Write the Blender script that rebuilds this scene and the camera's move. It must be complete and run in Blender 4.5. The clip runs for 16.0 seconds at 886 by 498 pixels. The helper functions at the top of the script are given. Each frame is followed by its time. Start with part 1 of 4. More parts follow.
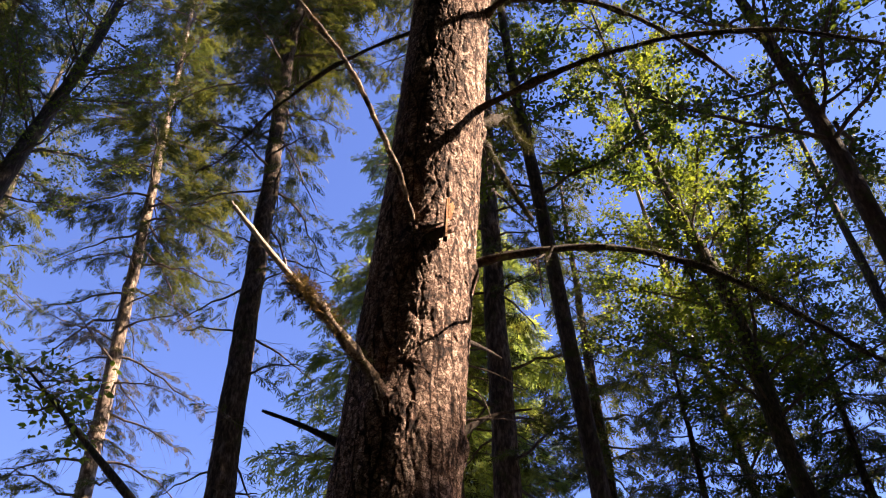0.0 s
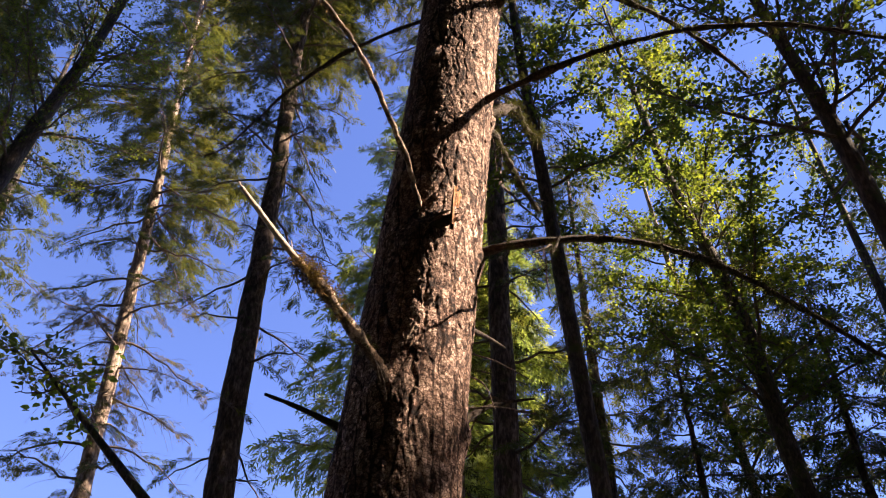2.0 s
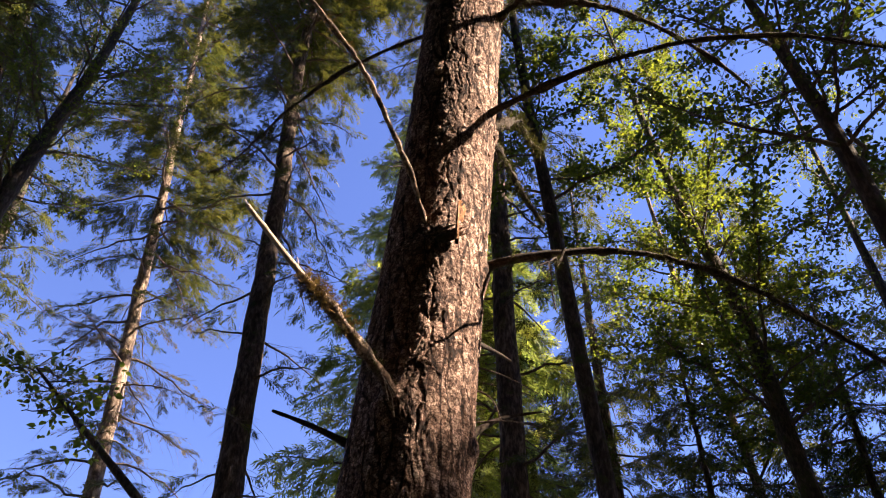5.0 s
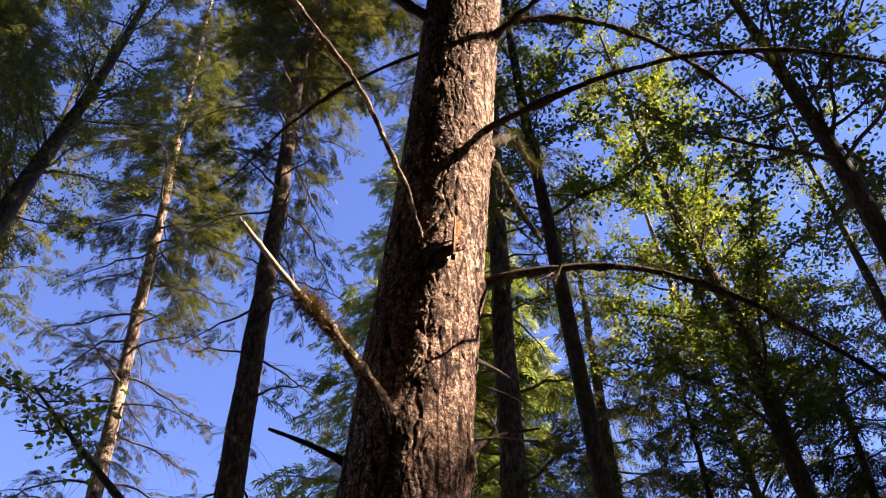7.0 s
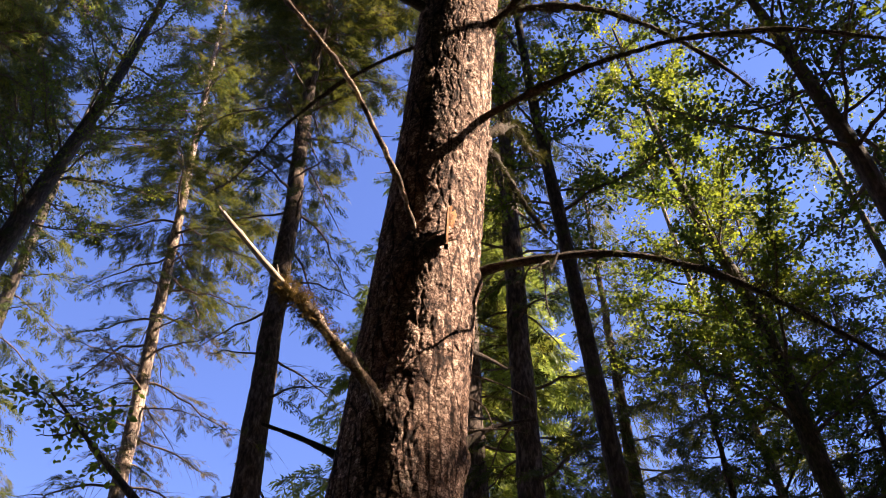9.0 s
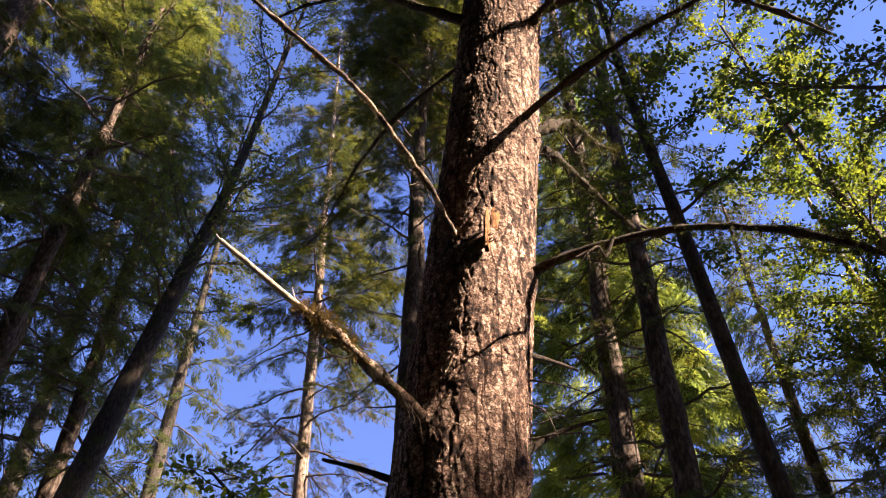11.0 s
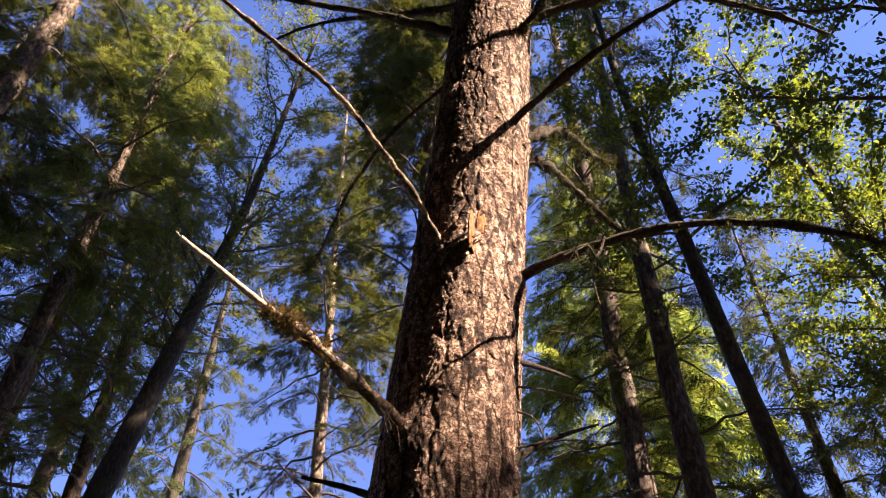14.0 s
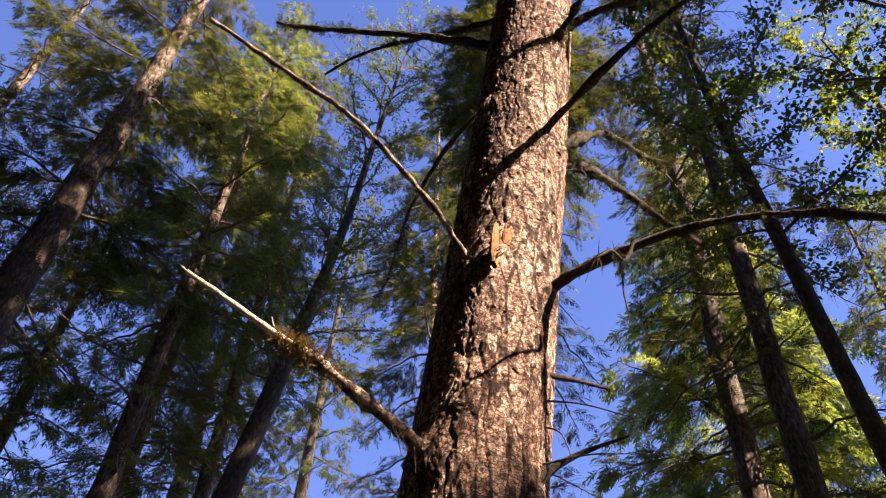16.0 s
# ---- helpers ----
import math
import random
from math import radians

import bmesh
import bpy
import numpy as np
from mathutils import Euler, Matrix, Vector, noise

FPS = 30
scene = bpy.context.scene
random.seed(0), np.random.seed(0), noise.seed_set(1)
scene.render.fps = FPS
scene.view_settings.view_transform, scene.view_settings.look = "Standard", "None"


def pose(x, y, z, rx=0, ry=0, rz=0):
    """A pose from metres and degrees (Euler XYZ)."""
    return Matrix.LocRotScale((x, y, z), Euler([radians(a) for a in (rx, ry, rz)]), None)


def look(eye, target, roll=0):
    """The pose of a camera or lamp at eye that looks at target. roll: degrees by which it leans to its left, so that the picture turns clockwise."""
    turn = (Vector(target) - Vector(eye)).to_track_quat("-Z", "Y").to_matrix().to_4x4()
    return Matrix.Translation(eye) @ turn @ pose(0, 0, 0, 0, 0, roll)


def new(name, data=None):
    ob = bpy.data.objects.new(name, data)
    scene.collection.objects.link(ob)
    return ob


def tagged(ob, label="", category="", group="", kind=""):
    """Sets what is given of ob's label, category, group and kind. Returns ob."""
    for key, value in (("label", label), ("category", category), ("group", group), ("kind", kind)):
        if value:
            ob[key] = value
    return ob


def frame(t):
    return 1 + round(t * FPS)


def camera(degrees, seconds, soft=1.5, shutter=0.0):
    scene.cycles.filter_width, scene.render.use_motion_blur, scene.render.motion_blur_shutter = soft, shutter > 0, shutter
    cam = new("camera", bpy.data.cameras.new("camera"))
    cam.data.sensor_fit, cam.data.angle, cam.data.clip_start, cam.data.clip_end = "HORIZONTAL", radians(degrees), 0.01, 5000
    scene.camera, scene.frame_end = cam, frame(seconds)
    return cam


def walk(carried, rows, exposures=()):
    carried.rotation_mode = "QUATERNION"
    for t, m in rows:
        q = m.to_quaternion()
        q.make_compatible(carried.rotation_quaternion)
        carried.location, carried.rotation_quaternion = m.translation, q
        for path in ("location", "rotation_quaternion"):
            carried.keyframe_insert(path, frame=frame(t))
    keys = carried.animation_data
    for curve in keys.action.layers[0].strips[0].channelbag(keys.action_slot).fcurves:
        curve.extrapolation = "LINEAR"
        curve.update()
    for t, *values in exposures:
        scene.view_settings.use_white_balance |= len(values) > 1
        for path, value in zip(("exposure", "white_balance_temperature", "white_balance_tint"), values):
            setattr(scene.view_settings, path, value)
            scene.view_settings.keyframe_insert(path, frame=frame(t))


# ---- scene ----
cam = camera(53.9, 16.0, soft=1.0)
METRES, EYE, TILT, LEAN, TURN = 2.0, 1.6, 42.0, 1.5, 0.0
ROWS = [
    (0.0, 0.0, 0.0, 0.0, 0.0, 0.0, -0.0),
    (0.5, -0.0022, -0.0035, -0.0015, 0.37, 0.09, -0.31),
    (1.0, -0.0024, 0.003, -0.0066, 0.36, 0.23, -0.86),
    (1.5, -0.0032, 0.0025, -0.0115, 0.36, -0.06, -1.1),
    (2.0, -0.0019, 0.0065, -0.0189, 0.36, -0.38, -1.3),
    (2.5, -0.003, 0.0018, -0.0187, 0.39, -0.14, -1.42),
    (3.0, -0.006, 0.001, -0.0148, 0.46, 0.06, -1.07),
    (3.5, -0.0049, -0.0027, -0.0072, 0.31, 0.21, -0.67),
    (4.0, -0.0071, -0.0053, -0.007, 0.6, 0.22, -0.54),
    (6.5, -0.003, 0.009, -0.0204, 0.52, 1.19, -0.55),
    (7.0, 0.0014, 0.006, -0.0152, 0.56, 1.54, -0.2),
    (7.5, 0.011, -0.0039, -0.0063, 0.52, 1.71, 0.17),
    (8.0, 0.0217, -0.0055, -0.0039, 0.5, 1.48, 0.29),
    (10.5, 0.2788, 0.1966, -0.1618, 9.24, 3.85, 6.19),
    (11.0, 0.3553, 0.2242, -0.1759, 12.49, 5.6, 9.2),
    (11.5, 0.376, 0.2387, -0.18, 13.66, 6.69, 10.03),
    (12.0, 0.3828, 0.2611, -0.2049, 13.77, 6.83, 10.12),
    (12.5, 0.4017, 0.2825, -0.214, 13.15, 6.63, 10.85),
    (13.0, 0.419, 0.2856, -0.2215, 12.62, 6.35, 10.54),
    (13.5, 0.4024, 0.301, -0.2526, 12.56, 6.99, 9.59),
    (14.0, 0.3957, 0.3522, -0.2787, 13.66, 8.63, 10.38),
    (14.5, 0.4632, 0.3952, -0.3013, 16.41, 10.73, 10.73),
    (15.0, 0.5237, 0.4319, -0.3071, 18.87, 11.21, 10.38),
    (15.5, 0.5648, 0.4469, -0.324, 20.82, 11.29, 11.43),
    (16.0, 0.5929, 0.4428, -0.3229, 21.64, 11.44, 13.14),
]
walk(cam, [(t, pose(0, 0, EYE, TILT, LEAN, TURN) @ pose(METRES * x, METRES * y, METRES * z, 90 + pitch, roll, yaw)) for t, x, y, z, yaw, pitch, roll in ROWS],
     exposures=[(0.0, 2.25), (8.2, 2.25), (10.5, 2.32), (12.0, 2.42), (13.5, 2.42), (15.0, 2.34), (16.0, 2.32)])

# ---- world, sun ----
SUN_AZ, SUN_EL = 94.0, 40.0          # degrees clockwise from +y, degrees above the horizon
world = bpy.data.worlds.new("world")
scene.world = world
world.use_nodes = True
wn, wl = world.node_tree.nodes, world.node_tree.links
sky = wn.new("ShaderNodeTexSky")
sky.sky_type = "NISHITA"
sky.sun_disc = False
sky.sun_elevation, sky.sun_rotation = radians(SUN_EL), radians(SUN_AZ)
sky.air_density, sky.dust_density, sky.ozone_density = 1.0, 0.0, 4.0
tint = wn.new("ShaderNodeMix")
tint.data_type, tint.blend_type = "RGBA", "MULTIPLY"
tint.inputs[0].default_value, tint.inputs[7].default_value = 1.0, (1.10, 0.96, 1.34, 1)
wl.new(sky.outputs[0], tint.inputs[6])
wl.new(tint.outputs[2], wn["Background"].inputs[0])
wn["Background"].inputs[1].default_value = 0.053

sun_dir = Vector((math.sin(radians(SUN_AZ)) * math.cos(radians(SUN_EL)), math.cos(radians(SUN_AZ)) * math.cos(radians(SUN_EL)), math.sin(radians(SUN_EL))))
sun = new("sun", bpy.data.lights.new("sun", "SUN"))
sun.data.energy, sun.data.angle, sun.data.color = 5.0, radians(0.5), (1.0, 0.80, 0.62)
sun.matrix_world = look(sun_dir * 60, (0, 0, 0))


# ---- materials ----
def material(name):
    m = bpy.data.materials.new(name)
    m.use_nodes = True
    nt = m.node_tree
    nt.nodes.clear()
    return m, nt, nt.nodes.new("ShaderNodeOutputMaterial")


def ramp(nt, stops, fac):
    n = nt.nodes.new("ShaderNodeValToRGB")
    el = n.color_ramp.elements
    while len(el) < len(stops):
        el.new(0.5)
    for e, (p, c) in zip(el, stops):
        e.position, e.color = p, (*c, 1)
    nt.links.new(fac, n.inputs[0])
    return n.outputs[0]


def tex_noise(nt, scale, detail=5, rough=0.6, stretch=(1, 1, 1)):
    tc = nt.nodes.new("ShaderNodeNewGeometry")
    mp = nt.nodes.new("ShaderNodeMapping")
    mp.inputs["Scale"].default_value = stretch
    n = nt.nodes.new("ShaderNodeTexNoise")
    n.inputs["Scale"].default_value, n.inputs["Detail"].default_value, n.inputs["Roughness"].default_value = scale, detail, rough
    nt.links.new(tc.outputs["Position"], mp.inputs[0])
    nt.links.new(mp.outputs[0], n.inputs["Vector"])
    return n.outputs["Fac"]


def mix_col(nt, a, b, fac, kind="MIX"):
    n = nt.nodes.new("ShaderNodeMix")
    n.data_type, n.blend_type = "RGBA", kind
    for sock, v in ((n.inputs[0], fac), (n.inputs[6], a), (n.inputs[7], b)):
        if isinstance(v, bpy.types.NodeSocket):
            nt.links.new(v, sock)
        else:
            sock.default_value = v if isinstance(v, float) else (*v, 1)
    return n.outputs[2]


def bump(nt, height, strength, dist):
    n = nt.nodes.new("ShaderNodeBump")
    n.inputs["Strength"].default_value, n.inputs["Distance"].default_value = strength, dist
    nt.links.new(height, n.inputs["Height"])
    return n.outputs[0]


def bark_material(name, dark, mid, light, moss=(0.06, 0.07, 0.025), moss_amount=0.0, scale=1.0, rough=0.9, flat=0.35, flakes=False):
    m, nt, out = material(name)
    fine = tex_noise(nt, 26 * scale, 7, 0.65, (1, 1, flat))
    broad = tex_noise(nt, 2.3 * scale, 4, 0.6)
    col = ramp(nt, ((0.36, dark), (0.5, mid), (0.62, light)), fine)
    tint = ramp(nt, ((0.35, (0.72, 0.66, 0.62)), (0.65, (1.12, 1.05, 1.0))), broad)
    col = mix_col(nt, col, tint, 1.0, "MULTIPLY")
    if moss_amount:
        patch = ramp(nt, ((0.62 - moss_amount * 0.2, (0, 0, 0)), (0.75 - moss_amount * 0.2, (1, 1, 1))), tex_noise(nt, 5 * scale, 6, 0.7))
        col = mix_col(nt, col, moss, patch)
    b = nt.nodes.new("ShaderNodeBsdfPrincipled")
    b.inputs["Roughness"].default_value = rough
    b.inputs["Specular IOR Level"].default_value = 0.25
    nt.links.new(col, b.inputs["Base Color"])
    relief = bump(nt, tex_noise(nt, 70 * scale, 8, 0.7, (1, 1, 0.5)), 0.9, 0.012)
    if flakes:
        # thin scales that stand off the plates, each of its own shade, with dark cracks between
        tc = nt.nodes.new("ShaderNodeNewGeometry")
        whole = ramp(nt, ((0.36, (0, 0, 0)), (0.44, (1, 1, 1))), tex_noise(nt, 9, 4, 0.6))
        flecks = ramp(nt, ((0.36, (0.42, 0.34, 0.29)), (0.44, (0.85, 0.82, 0.80)), (0.52, (1, 1, 1)), (0.66, (1.15, 1.17, 1.18))), tex_noise(nt, 60, 5, 0.7, (1, 1, 1.3)))
        col = mix_col(nt, col, flecks, 1.0, "MULTIPLY")
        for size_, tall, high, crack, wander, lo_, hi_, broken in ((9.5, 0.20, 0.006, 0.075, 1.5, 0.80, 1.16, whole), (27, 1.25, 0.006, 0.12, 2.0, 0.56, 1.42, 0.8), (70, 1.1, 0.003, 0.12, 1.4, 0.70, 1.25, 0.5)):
            mp = nt.nodes.new("ShaderNodeMapping")
            mp.inputs["Scale"].default_value = (1, 1, tall)
            wob = nt.nodes.new("ShaderNodeTexNoise")
            wob.inputs["Scale"].default_value, wob.inputs["Detail"].default_value = size_ * 0.7, 4
            add = nt.nodes.new("ShaderNodeMixRGB")
            add.blend_type, add.inputs[0].default_value = "ADD", wander / size_
            nt.links.new(tc.outputs["Position"], mp.inputs[0])
            nt.links.new(mp.outputs[0], wob.inputs["Vector"])
            nt.links.new(mp.outputs[0], add.inputs[1])
            nt.links.new(wob.outputs["Color"], add.inputs[2])
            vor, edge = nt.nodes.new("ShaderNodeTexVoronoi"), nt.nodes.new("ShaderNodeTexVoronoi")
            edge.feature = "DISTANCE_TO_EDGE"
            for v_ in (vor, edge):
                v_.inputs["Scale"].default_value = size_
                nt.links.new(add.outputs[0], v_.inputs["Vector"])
            sep = nt.nodes.new("ShaderNodeSeparateColor")
            nt.links.new(vor.outputs["Color"], sep.inputs[0])
            col = mix_col(nt, col, ramp(nt, ((0.0, (lo_, lo_ * 0.94, lo_ * 0.90)), (0.5, (1.0, 0.99, 0.98)), (1.0, (hi_, hi_ * 1.02, hi_ * 1.04))), sep.outputs[0]), 1.0, "MULTIPLY")
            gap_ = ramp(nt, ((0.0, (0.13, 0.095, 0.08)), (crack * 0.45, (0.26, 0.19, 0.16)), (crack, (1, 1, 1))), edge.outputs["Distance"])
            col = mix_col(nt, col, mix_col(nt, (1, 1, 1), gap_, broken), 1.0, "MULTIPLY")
            n2 = nt.nodes.new("ShaderNodeBump")
            n2.inputs["Strength"].default_value, n2.inputs["Distance"].default_value = 1.0, high
            nt.links.new(sep.outputs[0], n2.inputs["Height"])
            nt.links.new(relief, n2.inputs["Normal"])
            relief = n2.outputs[0]
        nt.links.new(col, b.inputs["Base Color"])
    nt.links.new(relief, b.inputs["Normal"])
    nt.links.new(b.outputs[0], out.inputs[0])
    return m


def leaf_material(name, top, through_col, mixing, spread=0.5, rough=0.5, gloss=0.12):
    """Foliage that lets light through; every leaf or needle group has its own shade."""
    m, nt, out = material(name)
    geo = nt.nodes.new("ShaderNodeNewGeometry")
    var = ramp(nt, ((0.0, (1 - spread, 1 - spread, 1 - spread * 0.6)), (0.8, (1 + spread * 0.4, 1 + spread * 0.3, 1.0)), (1.0, (1 + spread, 1 + spread * 0.55, 1.0))), geo.outputs["Random Per Island"])
    clump = ramp(nt, ((0.35, (0.75, 0.85, 0.9)), (0.65, (1.2, 1.1, 0.9))), tex_noise(nt, 0.7, 3, 0.5))
    tone = mix_col(nt, var, clump, 1.0, "MULTIPLY")
    d = nt.nodes.new("ShaderNodeBsdfPrincipled")
    d.inputs["Roughness"].default_value = rough
    d.inputs["Specular IOR Level"].default_value = gloss
    t = nt.nodes.new("ShaderNodeBsdfTranslucent")
    nt.links.new(mix_col(nt, tone, top, 1.0, "MULTIPLY"), d.inputs["Base Color"])
    nt.links.new(mix_col(nt, tone, through_col, 1.0, "MULTIPLY"), t.inputs["Color"])
    s = nt.nodes.new("ShaderNodeMixShader")
    s.inputs[0].default_value = mixing
    nt.links.new(d.outputs[0], s.inputs[1])
    nt.links.new(t.outputs[0], s.inputs[2])
    nt.links.new(s.outputs[0], out.inputs[0])
    return m


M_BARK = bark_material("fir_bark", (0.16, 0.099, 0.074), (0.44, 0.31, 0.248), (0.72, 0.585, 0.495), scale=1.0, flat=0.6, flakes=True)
M_TRUNK = bark_material("conifer_bark", (0.042, 0.030, 0.025), (0.105, 0.078, 0.064), (0.25, 0.20, 0.165), moss_amount=0.3, scale=0.6)
M_PALE = bark_material("pale_bark", (0.10, 0.075, 0.060), (0.30, 0.235, 0.19), (0.54, 0.455, 0.385), moss=(0.08, 0.06, 0.048), moss_amount=0.4, scale=0.6)
M_ALDER = bark_material("smooth_bark", (0.035, 0.028, 0.024), (0.07, 0.058, 0.05), (0.14, 0.12, 0.105), moss_amount=0.5, scale=0.8)
M_BRANCH = bark_material("branch_bark", (0.03, 0.021, 0.016), (0.062, 0.045, 0.034), (0.12, 0.095, 0.074), moss_amount=0.4, scale=2.0, flat=1.0)
M_DEAD = bark_material("dead_wood", (0.46, 0.35, 0.26), (0.70, 0.60, 0.49), (0.84, 0.76, 0.66), scale=2.0, rough=0.7, flat=1.0)
M_PEEL = bark_material("peeling_branch", (0.36, 0.24, 0.16), (0.60, 0.46, 0.34), (0.78, 0.64, 0.50), moss=(0.085, 0.055, 0.04), moss_amount=1.0, scale=3.0, rough=0.8, flat=1.0)
M_BROWN = bark_material("brown_branch_bark", (0.07, 0.042, 0.03), (0.15, 0.10, 0.072), (0.30, 0.215, 0.155), scale=2.0, flat=1.0)
M_TWIG = bark_material("twig_bark", (0.06, 0.045, 0.035), (0.13, 0.10, 0.08), (0.24, 0.19, 0.15), scale=3.0, flat=1.0)
M_SPLINT = bark_material("splintered_wood", (0.24, 0.085, 0.02), (0.42, 0.17, 0.04), (0.58, 0.28, 0.08), scale=3.0, rough=0.6)
M_MOSS = leaf_material("dry_moss", (0.13, 0.085, 0.03), (0.16, 0.11, 0.035), 0.3, 0.5, 0.9)
M_MOSS_DARK = leaf_material("dark_moss", (0.045, 0.045, 0.018), (0.06, 0.065, 0.02), 0.3, 0.5, 0.9)
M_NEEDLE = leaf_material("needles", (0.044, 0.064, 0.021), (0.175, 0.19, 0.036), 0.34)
M_NEEDLE_DRY = leaf_material("dry_needles", (0.12, 0.105, 0.045), (0.20, 0.165, 0.06), 0.35)
# the next two are paler needle copies: sunlight put into the colour
M_NEEDLE_LIT = leaf_material("lit_needles", (0.14, 0.195, 0.056), (0.46, 0.55, 0.11), 0.46, 0.40)
M_NEEDLE_PART_LIT = leaf_material("part_lit_needles", (0.075, 0.108, 0.034), (0.27, 0.32, 0.07), 0.40, 0.45)
M_LEAF = leaf_material("broad_leaves", (0.058, 0.100, 0.025), (0.26, 0.325, 0.036), 0.5, 0.5, 0.42, 0.3)

m, nt, out = material("forest_floor")
b = nt.nodes.new("ShaderNodeBsdfPrincipled")
b.inputs["Roughness"].default_value = 0.95
nt.links.new(mix_col(nt, ramp(nt, ((0.35, (0.05, 0.034, 0.02)), (0.65, (0.12, 0.085, 0.05))), tex_noise(nt, 9, 8, 0.7)), ramp(nt, ((0.45, (0.05, 0.08, 0.02)), (0.6, (0.10, 0.075, 0.045))), tex_noise(nt, 0.5, 5)), 0.5), b.inputs["Base Color"])
nt.links.new(bump(nt, tex_noise(nt, 14, 8, 0.7), 1.0, 0.04), b.inputs["Normal"])
nt.links.new(b.outputs[0], out.inputs[0])
M_FLOOR = m


# ---- mesh tools ----
class Soup:
    """Collects vertices and faces of one part."""

    def __init__(self):
        self.v, self.f, self.n = [], [], 0

    def add(self, verts, faces):
        verts = np.asarray(verts, float).reshape(-1, 3)
        self.v.append(verts)
        self.f.append(np.asarray(faces, int) + self.n)
        self.n += len(verts)

    def mesh(self, name, material_, smooth=True):
        me = bpy.data.meshes.new(name)
        v = np.concatenate(self.v)
        flat = np.concatenate([f.ravel() for f in self.f])
        tot = np.concatenate([np.full(len(f), f.shape[1]) for f in self.f])
        me.vertices.add(len(v))
        me.vertices.foreach_set("co", v.ravel())
        me.loops.add(len(flat))
        me.loops.foreach_set("vertex_index", flat.astype(np.int32))
        me.polygons.add(len(tot))
        me.polygons.foreach_set("loop_start", np.concatenate([[0], np.cumsum(tot)[:-1]]).astype(np.int32))
        me.polygons.foreach_set("loop_total", tot.astype(np.int32))
        me.polygons.foreach_set("use_smooth", np.full(len(tot), smooth))
        me.update(calc_edges=True)
        me.materials.append(material_)
        return me


def part(name, soup, material_, parent, label="", smooth=True, kind=""):
    ob = new(name, soup.mesh(name, material_, smooth))
    ob.parent = parent
    ob.matrix_parent_inverse = parent.matrix_world.inverted() if parent else Matrix()
    return tagged(ob, label=label, kind=kind)


def thing(name, place, label, category, group=""):
    ob = new(name)
    ob.location = place
    ob.empty_display_size = 0.3
    bpy.context.view_layer.update()
    return tagged(ob, label=label, category=category, group=group)


def unit(v):
    v = np.asarray(v, float)
    return v / np.maximum(np.linalg.norm(v, axis=-1, keepdims=True), 1e-9)


def bezier(ctrl, n):
    c = np.asarray(ctrl, float)
    u = np.linspace(0, 1, n)[:, None]
    return (1 - u) ** 3 * c[0] + 3 * u * (1 - u) ** 2 * c[1] + 3 * u * u * (1 - u) * c[2] + u ** 3 * c[3]


def spline(pts, n):
    """A smooth line through the points."""
    p = np.asarray(pts, float)
    p = np.vstack([2 * p[0] - p[1], p, 2 * p[-1] - p[-2]])
    k = len(p) - 3
    out_ = []
    for u in np.linspace(0, k, n):
        i = min(int(u), k - 1)
        w = u - i
        a, b_, c, d = p[i:i + 4]
        out_.append(0.5 * ((2 * b_) + (c - a) * w + (2 * a - 5 * b_ + 4 * c - d) * w * w + (3 * b_ - a - 3 * c + d) * w ** 3))
    return np.array(out_)


def tube(soup, pts, radii, sides=8, rough=0.0, rng=None, cap=True):
    pts = np.asarray(pts, float)
    n = len(pts)
    radii = np.broadcast_to(np.asarray(radii, float), (n,))
    tan = unit(np.gradient(pts, axis=0))
    ref = np.array([0.0, 0.0, 1.0]) if abs(tan[0, 2]) < 0.9 else np.array([1.0, 0.0, 0.0])
    u = unit(ref - (ref @ tan[0]) * tan[0])
    us = []
    for t_ in tan:
        u = unit(u - (u @ t_) * t_)
        us.append(u)
    us = np.array(us)
    vs = np.cross(tan, us)
    a = np.linspace(0, 2 * np.pi, sides, endpoint=False)
    r = radii[:, None] * (1 + (rng.normal(0, rough, (n, sides)) if rng is not None and rough else 0))
    ring = pts[:, None] + r[..., None] * (np.cos(a)[None, :, None] * us[:, None] + np.sin(a)[None, :, None] * vs[:, None])
    i = np.arange(n - 1)[:, None] * sides
    j = np.arange(sides)[None]
    jn = (j + 1) % sides
    soup.add(ring.reshape(-1, 3), np.stack([i + j, i + jn, i + sides + jn, i + sides + j], -1).reshape(-1, 4))
    if cap:
        k = len(ring) * sides
        for row in (0, n - 1):
            c = ring[row]
            tip = np.vstack([c, c.mean(0) + tan[row] * radii[row] * (0.5 if row else -0.2)])
            q = np.arange(sides)
            soup.add(tip, np.stack([q, (q + 1) % sides, np.full(sides, sides)], -1))


def thin_tubes(soup, lines, radii):
    """Many three-sided twigs at once: lines (count, points, 3), radii (count, points)."""
    s, k, _ = lines.shape
    if s == 0:
        return
    tan = unit(np.gradient(lines, axis=1))
    u = unit(np.cross(tan, np.array([0.13, 0.22, 0.97])))
    w = np.cross(tan, u)
    a = np.array([0, 2.094, 4.189])
    ring = lines[:, :, None] + radii[:, :, None, None] * (np.cos(a)[:, None] * u[:, :, None] + np.sin(a)[:, None] * w[:, :, None])
    base = (np.arange(s) * k * 3)[:, None, None] + (np.arange(k - 1) * 3)[None, :, None]
    j = np.arange(3)[None, None]
    jn = (j + 1) % 3
    soup.add(ring, np.stack([base + j, base + jn, base + 3 + jn, base + 3 + j], -1).reshape(-1, 4))


